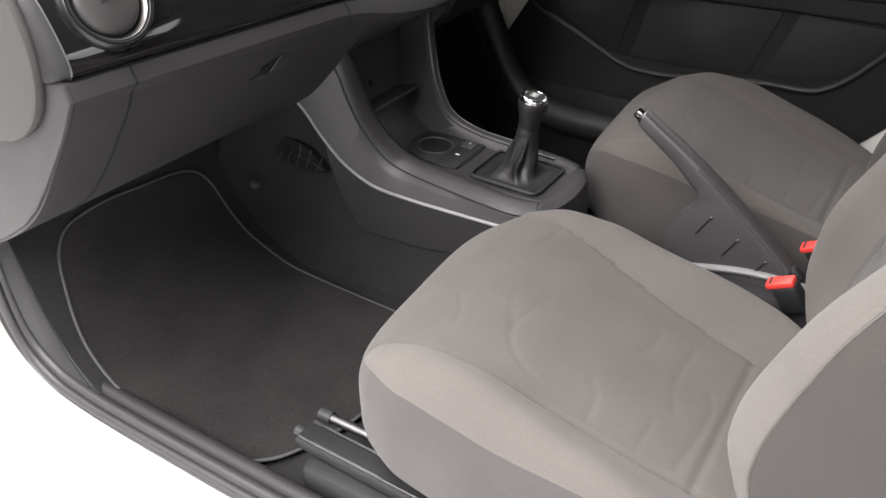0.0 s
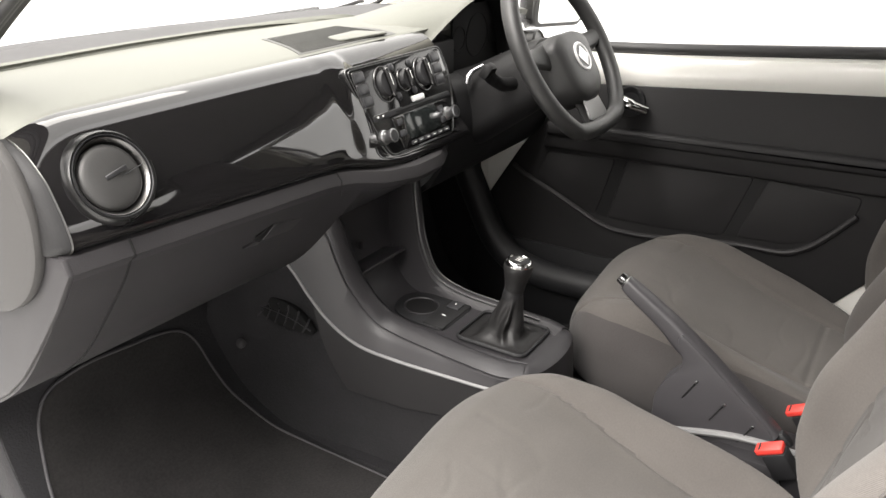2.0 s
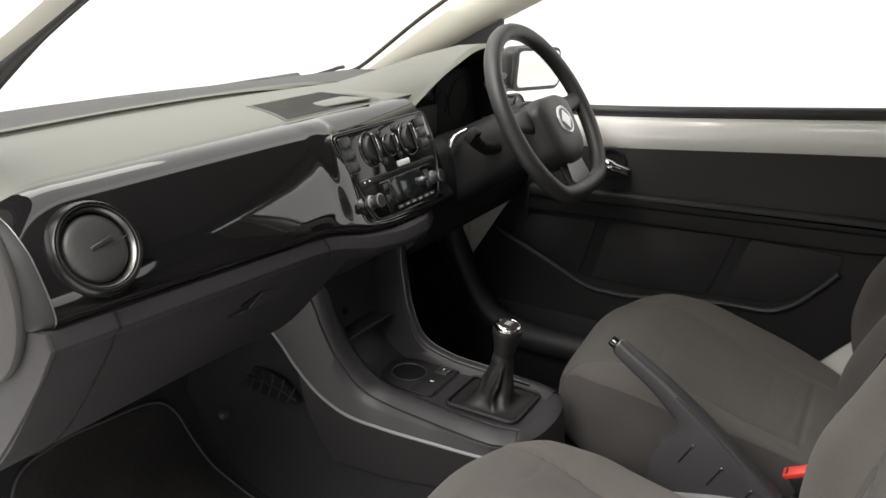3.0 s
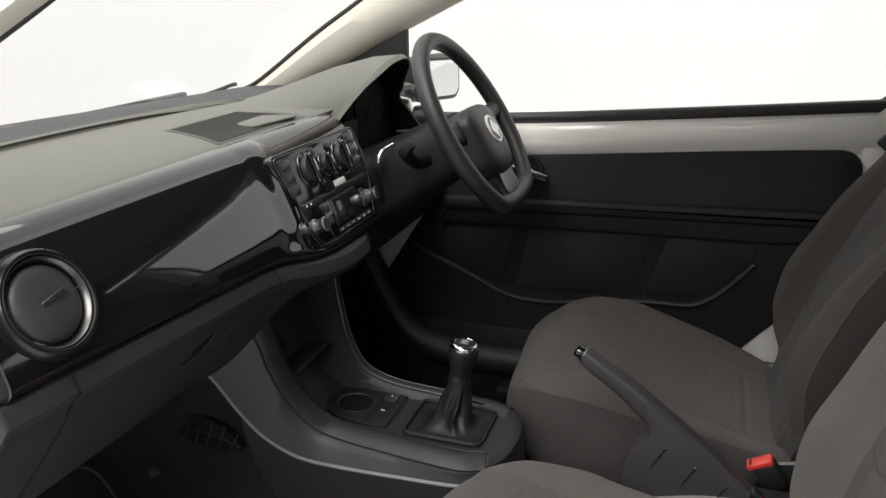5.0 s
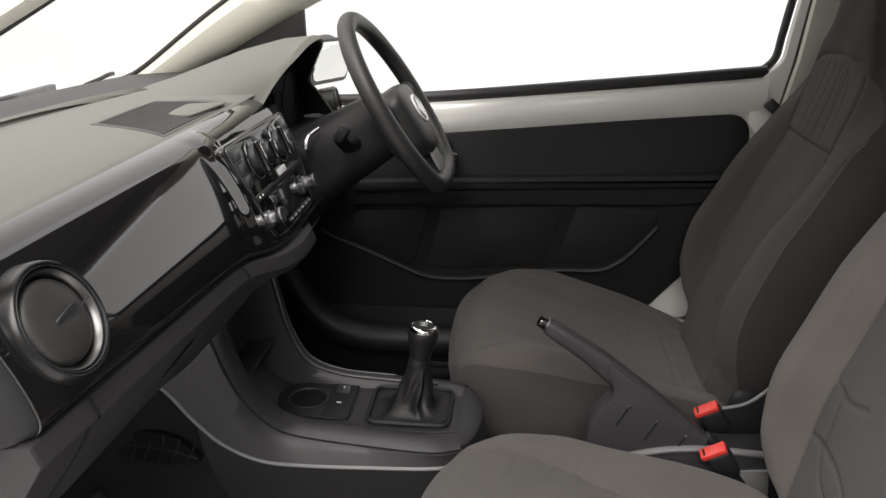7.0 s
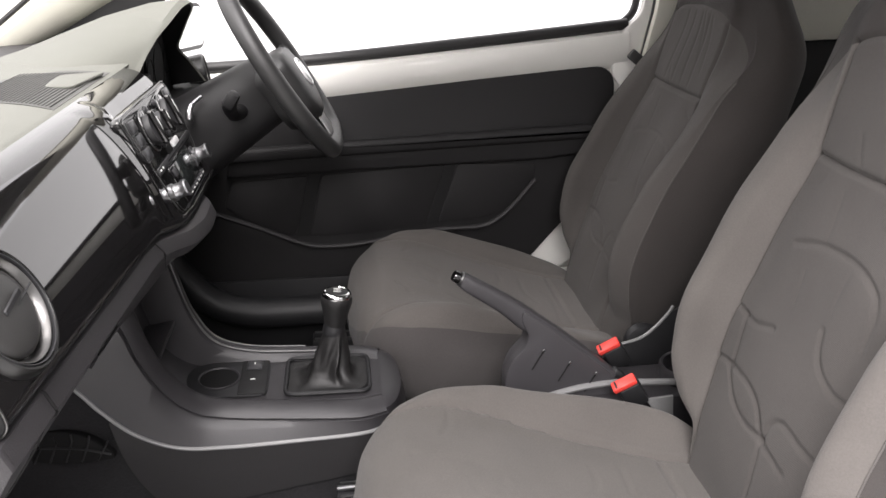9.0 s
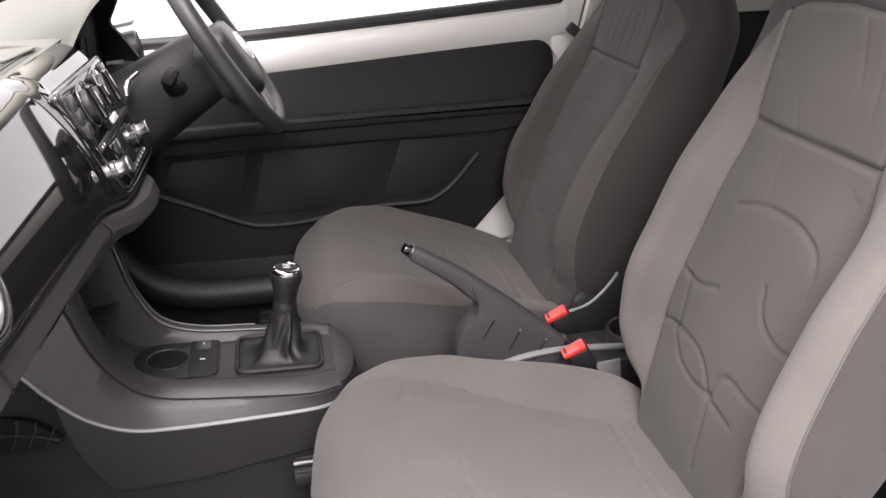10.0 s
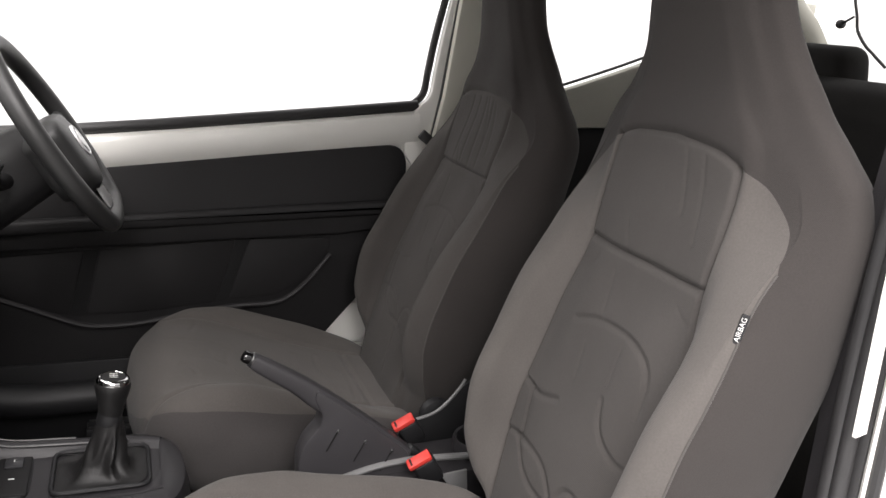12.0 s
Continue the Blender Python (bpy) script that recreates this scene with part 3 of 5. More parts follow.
def eased(xs, ys, soft=0.018):
    """A table read along x with its corners rounded off."""
    g = np.linspace(-0.80, 0.80, 801)
    k = np.exp(-0.5 * (np.arange(-60, 61) * 0.002 / soft) ** 2)
    v = np.convolve(np.pad(np.interp(g, xs, ys), 60, mode="edge"), k / k.sum(), "valid")
    return lambda x: float(np.interp(x, g, v))


pad_back = eased([-0.7, -0.5, -0.25, -0.05, 0.10, 0.25, 0.40, 0.66], [0.60, 0.618, 0.628, 0.620, 0.602, 0.570, 0.52, 0.50], 0.04)
glass_foot = eased([-0.7, -0.5, -0.3, 0.0, 0.2, 0.4, 0.6, 0.7], [0.75, 0.85, 0.905, 0.875, 0.825, 0.785, 0.745, 0.72], 0.05)


def end_drop(x):
    """The pad falls away at its two ends."""
    e = max(0.0, abs(x) - 0.60) / 0.095
    return 0.020 * e * e


def pad_row(x):
    yb = pad_back(x)
    p = spl([(0.318, 0.7975), (0.330, 0.8010), (0.37, 0.8050), (0.44, 0.8060), (0.52, 0.803), (yb - 0.004, 0.7955), (yb, 0.7935)], 6)
    return [(x, y, z - end_drop(x)) for y, z in p]


def strip_row(x):
    yb, ye = pad_back(x), glass_foot(x)
    p = spl([(yb + 0.003, 0.7915), (yb * 0.7 + ye * 0.3, 0.790), (yb * 0.3 + ye * 0.7, 0.787), (ye, 0.783)], 5)
    return [(x, y, z - end_drop(x)) for y, z in p]


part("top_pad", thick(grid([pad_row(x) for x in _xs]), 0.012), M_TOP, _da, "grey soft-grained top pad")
part("defroster_strip", thick(grid([strip_row(x) for x in _xs]), 0.012), M_PLAS, _da, "darker strip at windscreen foot")


def pad_z(y):
    return float(np.interp(y, [0.318, 0.330, 0.35, 0.37, 0.44, 0.52], [0.7975, 0.8010, 0.8033, 0.8050, 0.8060, 0.803]))


def grille_left(y):
    return -0.171 + 0.060 * (y - 0.324) / 0.134


_sg = []
for y in np.linspace(0.324, 0.458, 14):
    f = (y - 0.324) / 0.134
    x0, x1 = grille_left(y), 0.105 - 0.06 * max(0, f - 0.55) / 0.45
    _sg.append([(x, y + 0.015 * (x - x0) * -0.6 * f, pad_z(y) + 0.0012) for x in np.linspace(x0, x1, 12)])
part("speaker_grille", thick(grid(_sg, flip=True), 0.002), M_GRILL, _da, "dark perforated speaker grille")
for i in range(22):
    y = 0.331 + 0.0055 * i
    x0, x1 = grille_left(y) + 0.008, 0.085
    part("grille_slat", rbox((x1 - x0, 0.0016, 0.0012), 0.0004, pose((x0 + x1) / 2, y, pad_z(y) + 0.0018), 1), M_GRILL, _da)
part("holder_cap", prism(rounded([(-0.046, 0.337), (-0.036, 0.378), (0.060, 0.385), (0.078, 0.322)], 0.012), 0.0045, pose(0, 0, 0.8030), 0.002), M_TOP, _da, "grey cover of device holder")

panel_low = eased([-0.8, -0.62, -0.25, -0.20, -0.13, -0.05, 0.05, 0.12, 0.8], [0.664, 0.656, 0.639, 0.634, 0.618, 0.608, 0.606, 0.607, 0.61], 0.012)
lip_y = eased([-0.8, -0.62, -0.25, -0.19, -0.12, -0.04, 0.04, 0.11, 0.2, 0.8], [0.235, 0.229, 0.219, 0.211, 0.192, 0.184, 0.187, 0.220, 0.26, 0.26], 0.012)
fold_y = eased([-0.8, -0.6, -0.205, -0.165, -0.14, -0.10, 0.8], [0.2305, 0.2245, 0.2115, 0.2050, 0.2010, 0.1975, 0.1975], 0.012)
fold_top = eased([-0.8, -0.6, -0.178, -0.150, -0.122, -0.105, 0.8], [0.2305, 0.2245, 0.2106, 0.2050, 0.2042, 0.2120, 0.2120], 0.005)


def gloss(x):
    """A convex face that leans back more the higher it goes, rolled over to the top pad and tucked under at its foot."""
    zb, yf, dr = panel_low(x), fold_y(x), end_drop(x)
    zf = zb + 0.020
    turn = np.linspace(-70, 82, 90)
    z = np.interp(turn, [-70, -50, -25, 0, 14, 19.5, 24, 29.5, 34, 40, 55, 70, 82], [zb, zb + 0.0035, zb + 0.009, zb + 0.014, zf, 0.690, 0.710, 0.740, 0.765, 0.780, 0.7895, 0.7945, 0.7966])
    for _ in range(6):
        z[1:-1] = 0.25 * z[:-2] + 0.5 * z[1:-1] + 0.25 * z[2:]
    y = np.r_[0, np.cumsum(np.tan(np.radians((turn[1:] + turn[:-1]) / 2)) * np.diff(z))]
    k = np.clip((z - zf + 0.008) / 0.024, 0, 1)
    k = k * k * (3 - 2 * k)
    y += yf * (1 - k) + fold_top(x) * k - y.min()
    pr = np.r_[np.stack([y, z], 1), [((y[-1] * 2 + 0.318) / 3, 0.7971), ((y[-1] + 2 * 0.318) / 3, 0.7974), (0.318, 0.7975)]][::-1]
    pr[:, 1] -= dr * np.clip((pr[:, 1] - 0.74) / 0.05, 0, 1)
    return pr


part("gloss_panel", thick(grid([[(x, y, z) for y, z in gloss(x)] for x in np.linspace(-0.685, 0.165, 240)]), -0.008), M_GLOSS, _da, "piano-black glossy trim panel")
_ge = gloss(-0.685)
part("gloss_return", grid([[(x, y + d, z) for y, z in _ge] for x, d in ((-0.706, 0.090), (-0.7055, 0.045), (-0.704, 0.024), (-0.701, 0.0135), (-0.696, 0.0065), (-0.690, 0.002), (-0.685, 0.0))]), M_FASC, _da, "black end of trim panel", 60)


def lip(x):
    """A sloping ledge with a crisp lower edge."""
    zb, yb = panel_low(x), lip_y(x)
    return np.array([(yb + 0.014, zb + 0.002), (yb + 0.001, zb), (yb - 0.0012, zb - 0.001), (yb - 0.0075, zb - 0.0170), (yb - 0.0080, zb - 0.0195), (yb - 0.0065, zb - 0.0220), (yb + 0.006, zb - 0.034)])


part("lower_lip", thick(grid([[(x, y, z) for y, z in lip(x)] for x in np.linspace(-0.695, 0.105, 76)]), -0.008), M_PLAS, _da, "grey grained ledge below panel")
_gp = [(0.2190, 0.6245), (0.2400, 0.5905), (0.2665, 0.556), (0.302, 0.512), (0.343, 0.465), (0.385, 0.428), (0.45, 0.387), (0.54, 0.345), (0.66, 0.300)]


def glove_shift(x, p):
    k = panel_low(x) - 0.644
    p[:, 1] += k * np.linspace(1, 0, len(p))
    p[:, 0] += (lip_y(x) - 0.2218) * np.linspace(1, 0, len(p))
    return p


part("glovebox_door", thick(sweep_x(spl(_gp, 5), np.linspace(-0.6088, -0.168, 40), glove_shift), -0.012), M_PLAS, _da, "dark grey glovebox lid")
part("side_cover", thick(sweep_x(spl(_gp, 5), np.linspace(-0.695, -0.6122, 8), glove_shift), -0.012), M_PLAS, _da)
part("knee_cover", thick(sweep_x(spl(_gp[:4], 5), np.linspace(-0.164, 0.105, 26), glove_shift), -0.012), M_CONS, _da)
part("lip_joint", tube([(-0.2265, lip_y(-0.2265) + dy, panel_low(-0.2265) + dz) for dy, dz in ((0.0, 0.001), (-0.0105, -0.012), (-0.0085, -0.036), (0.006, -0.052))][:3], 0.0009, 6), M_VOID, _da)
_lj = [(y - 0.0006, z) for y, z in lip(-0.6105)[1:6]] + [(y, z - 0.0006) for y, z in glove_shift(-0.6105, spl(_gp, 5))[1:30]]
part("lid_joint", tube([(-0.6105, y, z) for y, z in _lj], 0.0017, 6), M_VOID, _da, "dark joint beside glovebox lid")
_gm = axes_pose((0, 0.2533, 0.5735), (1, 0, 0), (0, -0.62, 0.785))
_gh = part("glovebox_handle", prism(rounded([(-0.352, -0.021), (-0.281, -0.030), (-0.268, -0.002), (-0.346, 0.017)], 0.005), 0.005, _gm @ pose(0, 0, -0.001), 0.0016), M_PLAS, _da, "grey latch of glovebox")
# the recess is a flat plate, its shade put into the black colour
part("latch_shade", prism([(-0.376, -0.001), (-0.371, -0.014), (-0.353, -0.021), (-0.347, 0.016)], 0.003, _gm, 0.0005), M_VOID, _gh, "flat black plate as shade of finger recess")
part("latch_facet", prism([(-0.392, -0.020), (-0.356, -0.029), (-0.354, -0.022), (-0.370, -0.015)], 0.004, _gm @ pose(0, 0, -0.001), 0.001), M_CONS, _gh)
# end of the dashboard towards the passenger doorway
_end = [(0.345, 0.775)] + [(y + 0.012, z) for y, z in gloss(-0.69)[12::4]] + [tuple(p) for p in lip(-0.69)[2:5]] + [(y + 0.016, z) for y, z in _gp[1:]] + [(0.70, 0.33), (0.74, 0.55), (0.72, 0.76), (0.575, 0.772)]
part("end_panel", side_plate(_end, -0.700, 0.012, 0.004), M_PLAS, _da, "grey side panel of dashboard")
_ec = [(0.378 + 0.125 * math.cos(a), 0.690 + 0.125 * math.sin(a)) for a in np.linspace(0, 2 * math.pi, 56, endpoint=False)]
_cap = part("end_cap", side_plate(_ec, -0.714, 0.016, 0.006), M_CAP, _da, "pale grey round end cap")
part("cap_joint", tube([(-0.7125, 0.378 + 0.112 * math.cos(a), 0.690 + 0.112 * math.sin(a)) for a in np.linspace(0, 2 * math.pi, 56, endpoint=False)], 0.0016, 6, closed=True), M_PLAS, _cap)
part("end_strip", tube([(-0.6855, y - 0.0008, z + 0.0004) for y, z in _ge[3:]], 0.0011, 8, up=(1, 0, 0)), M_VENT, _da, "thin bright edge strip")


# round air vent
_vc, _va = (-0.611, 0.2405, 0.7308), (-0.06, -0.905, 0.42)
_v = part("air_vent", lathe([(0.0500, -0.020), (0.0500, 0.0040), (0.0492, 0.0055), (0.0484, 0.0048), (0.0480, -0.020)], _vc, _va, 56), M_BLK, _da, "round black air vent")
part("vent_bezel", lathe([(0.0580, -0.0150), (0.0570, -0.0080), (0.0558, -0.0010), (0.0543, 0.0036), (0.0526, 0.0054), (0.0508, 0.0052), (0.0498, 0.0036), (0.0496, -0.021)], _vc, _va, 56), M_BEZ, _v, "black outer bezel")
part("vent_ring", lathe([(0.0474, -0.0150), (0.0472, 0.0020), (0.0466, 0.0032), (0.0457, 0.0028), (0.0412, -0.0060), (0.0406, -0.0130)], _vc, _va, 56), M_VENT, _v, "satin silver ring")
part("vent_disc", lathe([(0.0404, -0.0090), (0.0398, -0.0040), (0.0382, -0.0014), (0.034, 0.0008), (0.028, 0.0022), (0.021, 0.0033), (0.014, 0.0041), (0.007, 0.0046), (0.0005, 0.0047)], _vc, _va, 56), M_DISC, _v, "dark grey vent flap")
_vm = axes_pose(Vector(_vc) + Vector(_va).normalized() * 0.0052, (0.96, -0.06, 0.26), (0.2, 0.14, 0.98))
part("vent_slot", rbox((0.030, 0.006, 0.003), 0.001, _vm @ pose(0.004, 0.002, 0), 1), M_BLK, _v)
part("vent_line", rbox((0.078, 0.0012, 0.002), 0.0004, _vm @ pose(0, -0.006, -0.0012), 1), M_BLK, _v)

# ---- centre panel with heater controls and radio ----
_O, _DN = Vector((0, 0.2655, 0.777)), Vector((0, -0.0551, -0.1517))
_LEN = _DN.length
_cp = axes_pose(_O, (1, 0, 0), -_DN)


def onp(x, d, h=0.0):
    """A pose on the tilted panel: x across, d down from its top (0 to 1), h proud."""
    return _cp @ pose(x, -d * _LEN, h)


_r = thing("radio_panel", tuple(_O + _DN), "glossy black centre panel with heater dials and radio", "car radio")
_trap = rounded([(-0.150, 0.0), (0.150, 0.0), (0.157, -0.055), (0.146, -0.100), (0.116, -_LEN), (-0.096, -_LEN), (-0.114, -0.128), (-0.130, -0.075)], 0.014, 5)
part("surround", prism(_trap, 0.017, _cp @ pose(0, 0, -0.009), 0.004), M_GLOSS, _r)
part("back_housing", prism([(x * 0.93, y * 0.94 - 0.005) for x, y in _trap], 0.075, _cp @ pose(0, 0, -0.084), 0.002), M_FASC, _r, "black housing behind panel")
for k, h in ((0.985, 0.0085), (0.945, 0.0098)):
    part("bright_rim", tube([tuple(_cp @ Vector((x * k + 0.002 * (1 - k), y * k - _LEN * (1 - k) / 2, h))) for x, y in _trap], 0.0012, 6, closed=True), M_RING, _r, "thin silver-grey outline")
part("face", prism([(x * 0.955, y * 0.955 - 0.004) for x, y in _trap], 0.003, _cp @ pose(0, 0, 0.0075), 0.001), M_FACE, _r, "glossy black faceplate")
for x, d, rx, ry in ((-0.055, 0.250, 0.0265, 0.0295), (0.004, 0.262, 0.0185, 0.0195), (0.066, 0.258, 0.0265, 0.0295)):
    o = [(rx * math.cos(a), ry * math.sin(a)) for a in np.linspace(0, 2 * math.pi, 36, endpoint=False)]
    k = part("heater_dial", prism(o, 0.0035, onp(x, d, 0.0100), 0.0012), M_GLOSS, _r, "black rotary dial")
    part("dial_ring", tube([tuple(onp(x, d, 0.0118) @ Vector((a * 1.02, b * 1.02, 0))) for a, b in o], 0.0010, 6, closed=True), M_RING, k)
    part("dial_body", lathe([(rx * 0.86, 0), (rx * 0.84, 0.006), (rx * 0.78, 0.0085), (0.0005, 0.009)], onp(x, d, 0.0130).translation, _cp.col[2].xyz, 32), M_BLK, k)
    part("pointer", rbox((0.0090, ry * 1.75, 0.010), 0.004, onp(x, d, 0.0245) @ pose(0, 0, 0, 0, 0, 6), 3), M_GLOSS, k)
    part("pointer_mark", rbox((0.0012, ry * 0.7, 0.0008), 0.0003, onp(x, d - 0.03, 0.0296) @ pose(0, 0, 0, 0, 0, 6), 1), M_WHITE, k)
for s_ in (-1, 1):
    for d in (0.120, 0.245, 0.370):
        x = s_ * (0.1195 - 0.016 * d)
        b = part("push_button", rbox((0.0270, 0.0175, 0.006), 0.003, onp(x, d, 0.0120)), M_BTN, _r)
        part("button_outline", tube([tuple(onp(x, d, 0.0112) @ Vector((u, v, 0))) for u, v in rounded([(-0.0148, -0.0100), (0.0148, -0.0100), (0.0148, 0.0100), (-0.0148, 0.0100)], 0.004, 4)], 0.0006, 6, closed=True), M_RING, b)
for x, d in ((-0.024, 0.105), (0.033, 0.110), (-0.024, 0.420), (0.026, 0.400)):
    part("small_button", lathe([(0.0072, 0), (0.0070, 0.0025), (0.0055, 0.0038), (0.0005, 0.0042)], onp(x, d, 0.0104).translation, _cp.col[2].xyz, 20), M_BTN, _r)
part("hazard_well", prism(rounded([(-0.028, -0.062), (0.004, -0.062), (0.004, -0.087), (-0.028, -0.087)], 0.004), 0.002, _cp @ pose(0, 0, 0.0102), 0.0006), M_VOID, _r)
part("hazard_button", rbox((0.038, 0.0105, 0.005), 0.002, onp(0.027, 0.490, 0.0130)), M_BADGE, _r, "silver centre button")
part("slot", rbox((0.246, 0.0095, 0.004), 0.0015, onp(0.010, 0.562, 0.0105)), M_BLK, _r, "black disc slot")
part("slot_gap", rbox((0.120, 0.0022, 0.002), 0.0006, onp(0.012, 0.562, 0.0122), 1), M_VOID, _r)
part("slot_edge", rbox((0.236, 0.0012, 0.0016), 0.0005, onp(0.010, 0.530, 0.0112), 1), M_RING, _r)
for x in (-0.100, -0.086):
    part("port_mark", rbox((0.0035, 0.003, 0.002), 0.0005, onp(x, 0.556, 0.0125), 1), M_WHITE, _r)
part("radio_face", prism(rounded([(-0.064, -0.097), (0.120, -0.097), (0.108, -0.157), (-0.052, -0.157)], 0.006), 0.003, _cp @ pose(0, 0, 0.0090), 0.001), M_GLOSS, _r)
part("display", rbox((0.100, 0.0440, 0.002), 0.0008, onp(0.021, 0.748, 0.0124)), M_SCREEN, _r, "dark radio display")
for x, d in ((-0.046, 0.672), (-0.046, 0.796), (0.087, 0.690), (0.087, 0.815)):
    part("radio_button", rbox((0.0160, 0.0115, 0.004), 0.0014, onp(x, d, 0.0126)), M_BTN, _r)
for i in range(6):
    b = part("preset_button", rbox((0.0175, 0.0070, 0.004), 0.0012, onp(-0.021 + i * 0.0216, 0.930, 0.0122)), M_BTN, _r)
    part("button_mark", rbox((0.0085, 0.0014, 0.001), 0.0003, onp(-0.021 + i * 0.0216, 0.930, 0.0144), 1), M_PRINT, b)
part("foot_strip", rbox((0.060, 0.0022, 0.002), 0.0008, onp(0.022, 0.985, 0.0100), 1), M_SATIN, _r, "bright strip along lower edge")
for x in (-0.100, 0.103):
    k = part("volume_knob", lathe([(0.0125, 0), (0.0125, 0.006), (0.0108, 0.0075), (0.0100, 0.014), (0.0108, 0.0205), (0.0120, 0.0225), (0.0118, 0.0245), (0.0095, 0.0250)], onp(x, 0.768, 0.0092).translation, _cp.col[2].xyz, 28), M_SATIN, _r, "satin silver rotary knob")
    part("knob_cap", lathe([(0.0098, 0), (0.0092, 0.0010), (0.0005, 0.0012)], onp(x, 0.768, 0.0338).translation, _cp.col[2].xyz, 20), M_BLK, k)

# ---- instrument binnacle, column and driver side of the dashboard ----
_b = thing("instrument_binnacle", (0.37, 0.35, 0.75), "grey hooded instrument binnacle with black inside", "binnacle")


_hood = spl([(-0.226, 0.0), (-0.219, 0.26), (-0.200, 0.47), (-0.152, 0.65), (-0.090, 0.82), (-0.035, 0.945), (0.012, 0.998), (0.045, 1.0), (0.078, 0.94), (0.108, 0.76), (0.132, 0.48), (0.148, 0.22), (0.155, 0.0), (0.159, -0.18), (0.162, -0.36)], 4)
_brow = spl([(-0.205, 0.0, 0.055), (-0.180, 0.18, 0.050), (-0.137, 0.41, 0.040), (-0.112, 0.56, 0.030), (-0.094, 0.68, 0.020), (-0.070, 0.84, 0.002), (-0.034, 1.0, -0.014), (0.011, 1.045, -0.024), (0.043, 0.93, -0.020), (0.068, 0.74, -0.004),
             (0.088, 0.50, 0.014), (0.097, 0.32, 0.024), (0.112, 0.12, 0.010), (0.126, -0.08, -0.002), (0.139, -0.27, -0.013)], 4)


def hood(y, hw, h, zb, k=0.0, cx=0.372):
    """A hood section that ramps up to its crown; towards the driver it turns into a brow that juts out over the dials."""
    return [(cx + (p * (1 - k) + u * k) * hw / 0.166, y + d * k, zb + (q * (1 - k) + v * k) * h) for (p, q), (u, v, d) in zip(_hood, _brow)]


_hs = [(0.262, 0.166, 0.128, 0.748, 1), (0.268, 0.170, 0.132, 0.748, 1), (0.32, 0.182, 0.128, 0.748, 0.45), (0.40, 0.205, 0.108, 0.748), (0.48, 0.225, 0.080, 0.748), (0.56, 0.245, 0.052, 0.748), (0.64, 0.26, 0.030, 0.748)]
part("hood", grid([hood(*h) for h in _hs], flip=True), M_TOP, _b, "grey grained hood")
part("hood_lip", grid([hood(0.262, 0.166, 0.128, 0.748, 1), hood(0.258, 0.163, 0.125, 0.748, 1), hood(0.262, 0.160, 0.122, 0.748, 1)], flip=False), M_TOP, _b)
part("inner_shroud", grid([hood(0.262, 0.160, 0.122, 0.748, 1), hood(0.300, 0.145, 0.110, 0.745, 0.8), hood(0.345, 0.135, 0.100, 0.740, 0.4)], flip=False), M_VOID, _b, "black inner shroud")
part("instrument_glass", rbox((0.225, 0.006, 0.146), 0.03, pose(0.402, 0.313, 0.760, 3)), M_VOID, _b, "dark instrument cluster")
# added black plate that stands in for the hood's shade beside the dials
part("shade_plate", rbox((0.140, 0.016, 0.085), 0.004, pose(0.215, 0.310, 0.727)), M_VOID, _b, "deep-black plate added as shade beside the dials")
for x, rr in ((0.392, 0.045), (0.315, 0.025), (0.466, 0.025)):
    part("dial_ring", tube([(x + rr * math.cos(a), 0.3095 - 0.05 * math.sin(a) * rr, 0.765 + rr * math.sin(a)) for a in np.linspace(0, 2 * math.pi, 40, endpoint=False)], 0.0012, 6, closed=True), M_VOID, _b)
_dp = spl([(0.325, 0.700), (0.290, 0.702), (0.262, 0.697), (0.245, 0.672), (0.235, 0.61), (0.262, 0.52), (0.33, 0.46), (0.45, 0.42)], 5)
part("driver_fascia", thick(grid([[(x, y, z) for y, z in _dp] for x in np.linspace(0.155, 0.655, 40)]), -0.01), M_FASC, _da, "black fascia below binnacle")
part("driver_vent", lathe([(0.044, -0.03), (0.045, 0.004), (0.041, 0.008), (0.037, 0.004), (0.033, 0.004), (0.0005, 0.005)], (0.600, 0.262, 0.712), (0.1, -0.98, 0.14), 32), M_BEZ, _da, "round black air vent")

_th = 0.53
_wc = Vector((0.325, 0.073, 0.760))
_wn = Vector((0, -math.cos(_th), math.sin(_th)))
_wv = Vector((0, math.sin(_th), math.cos(_th)))
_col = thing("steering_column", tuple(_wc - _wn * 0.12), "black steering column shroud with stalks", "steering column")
part("shroud", grid([[tuple(_wc - _wn * d + Vector((1, 0, 0)) * (w * np.sign(math.cos(a)) * abs(math.cos(a)) ** 0.7) + _wv * (h * np.sign(math.sin(a)) * abs(math.sin(a)) ** 0.7 - 0.012)) for a in np.linspace(0, 2 * math.pi, 32, endpoint=False)]
                     for d, w, h in ((0.030, 0.03, 0.03), (0.032, 0.062, 0.055), (0.05, 0.070, 0.062), (0.12, 0.076, 0.068), (0.20, 0.082, 0.075), (0.27, 0.085, 0.08))], cv=True), M_COL, _col)
for sp, tip in (([(0.262, 0.150, 0.700), (0.222, 0.160, 0.704), (0.182, 0.161, 0.722), (0.152, 0.154, 0.739)], (0.150, 0.152, 0.741)), ([(0.385, 0.133, 0.725), (0.425, 0.129, 0.729), (0.460, 0.123, 0.735), (0.485, 0.117, 0.743)], (0.490, 0.115, 0.747))):
    st = part("stalk", tube(spl(sp, 5), [0.0135] * 6 + [0.0115] * 5 + [0.0125] * 5, 12), M_COL, _col, "black control stalk")
    part("stalk_tip", rbox((0.030, 0.020, 0.030), 0.007, pose(*tip, 35)), M_COL, st)
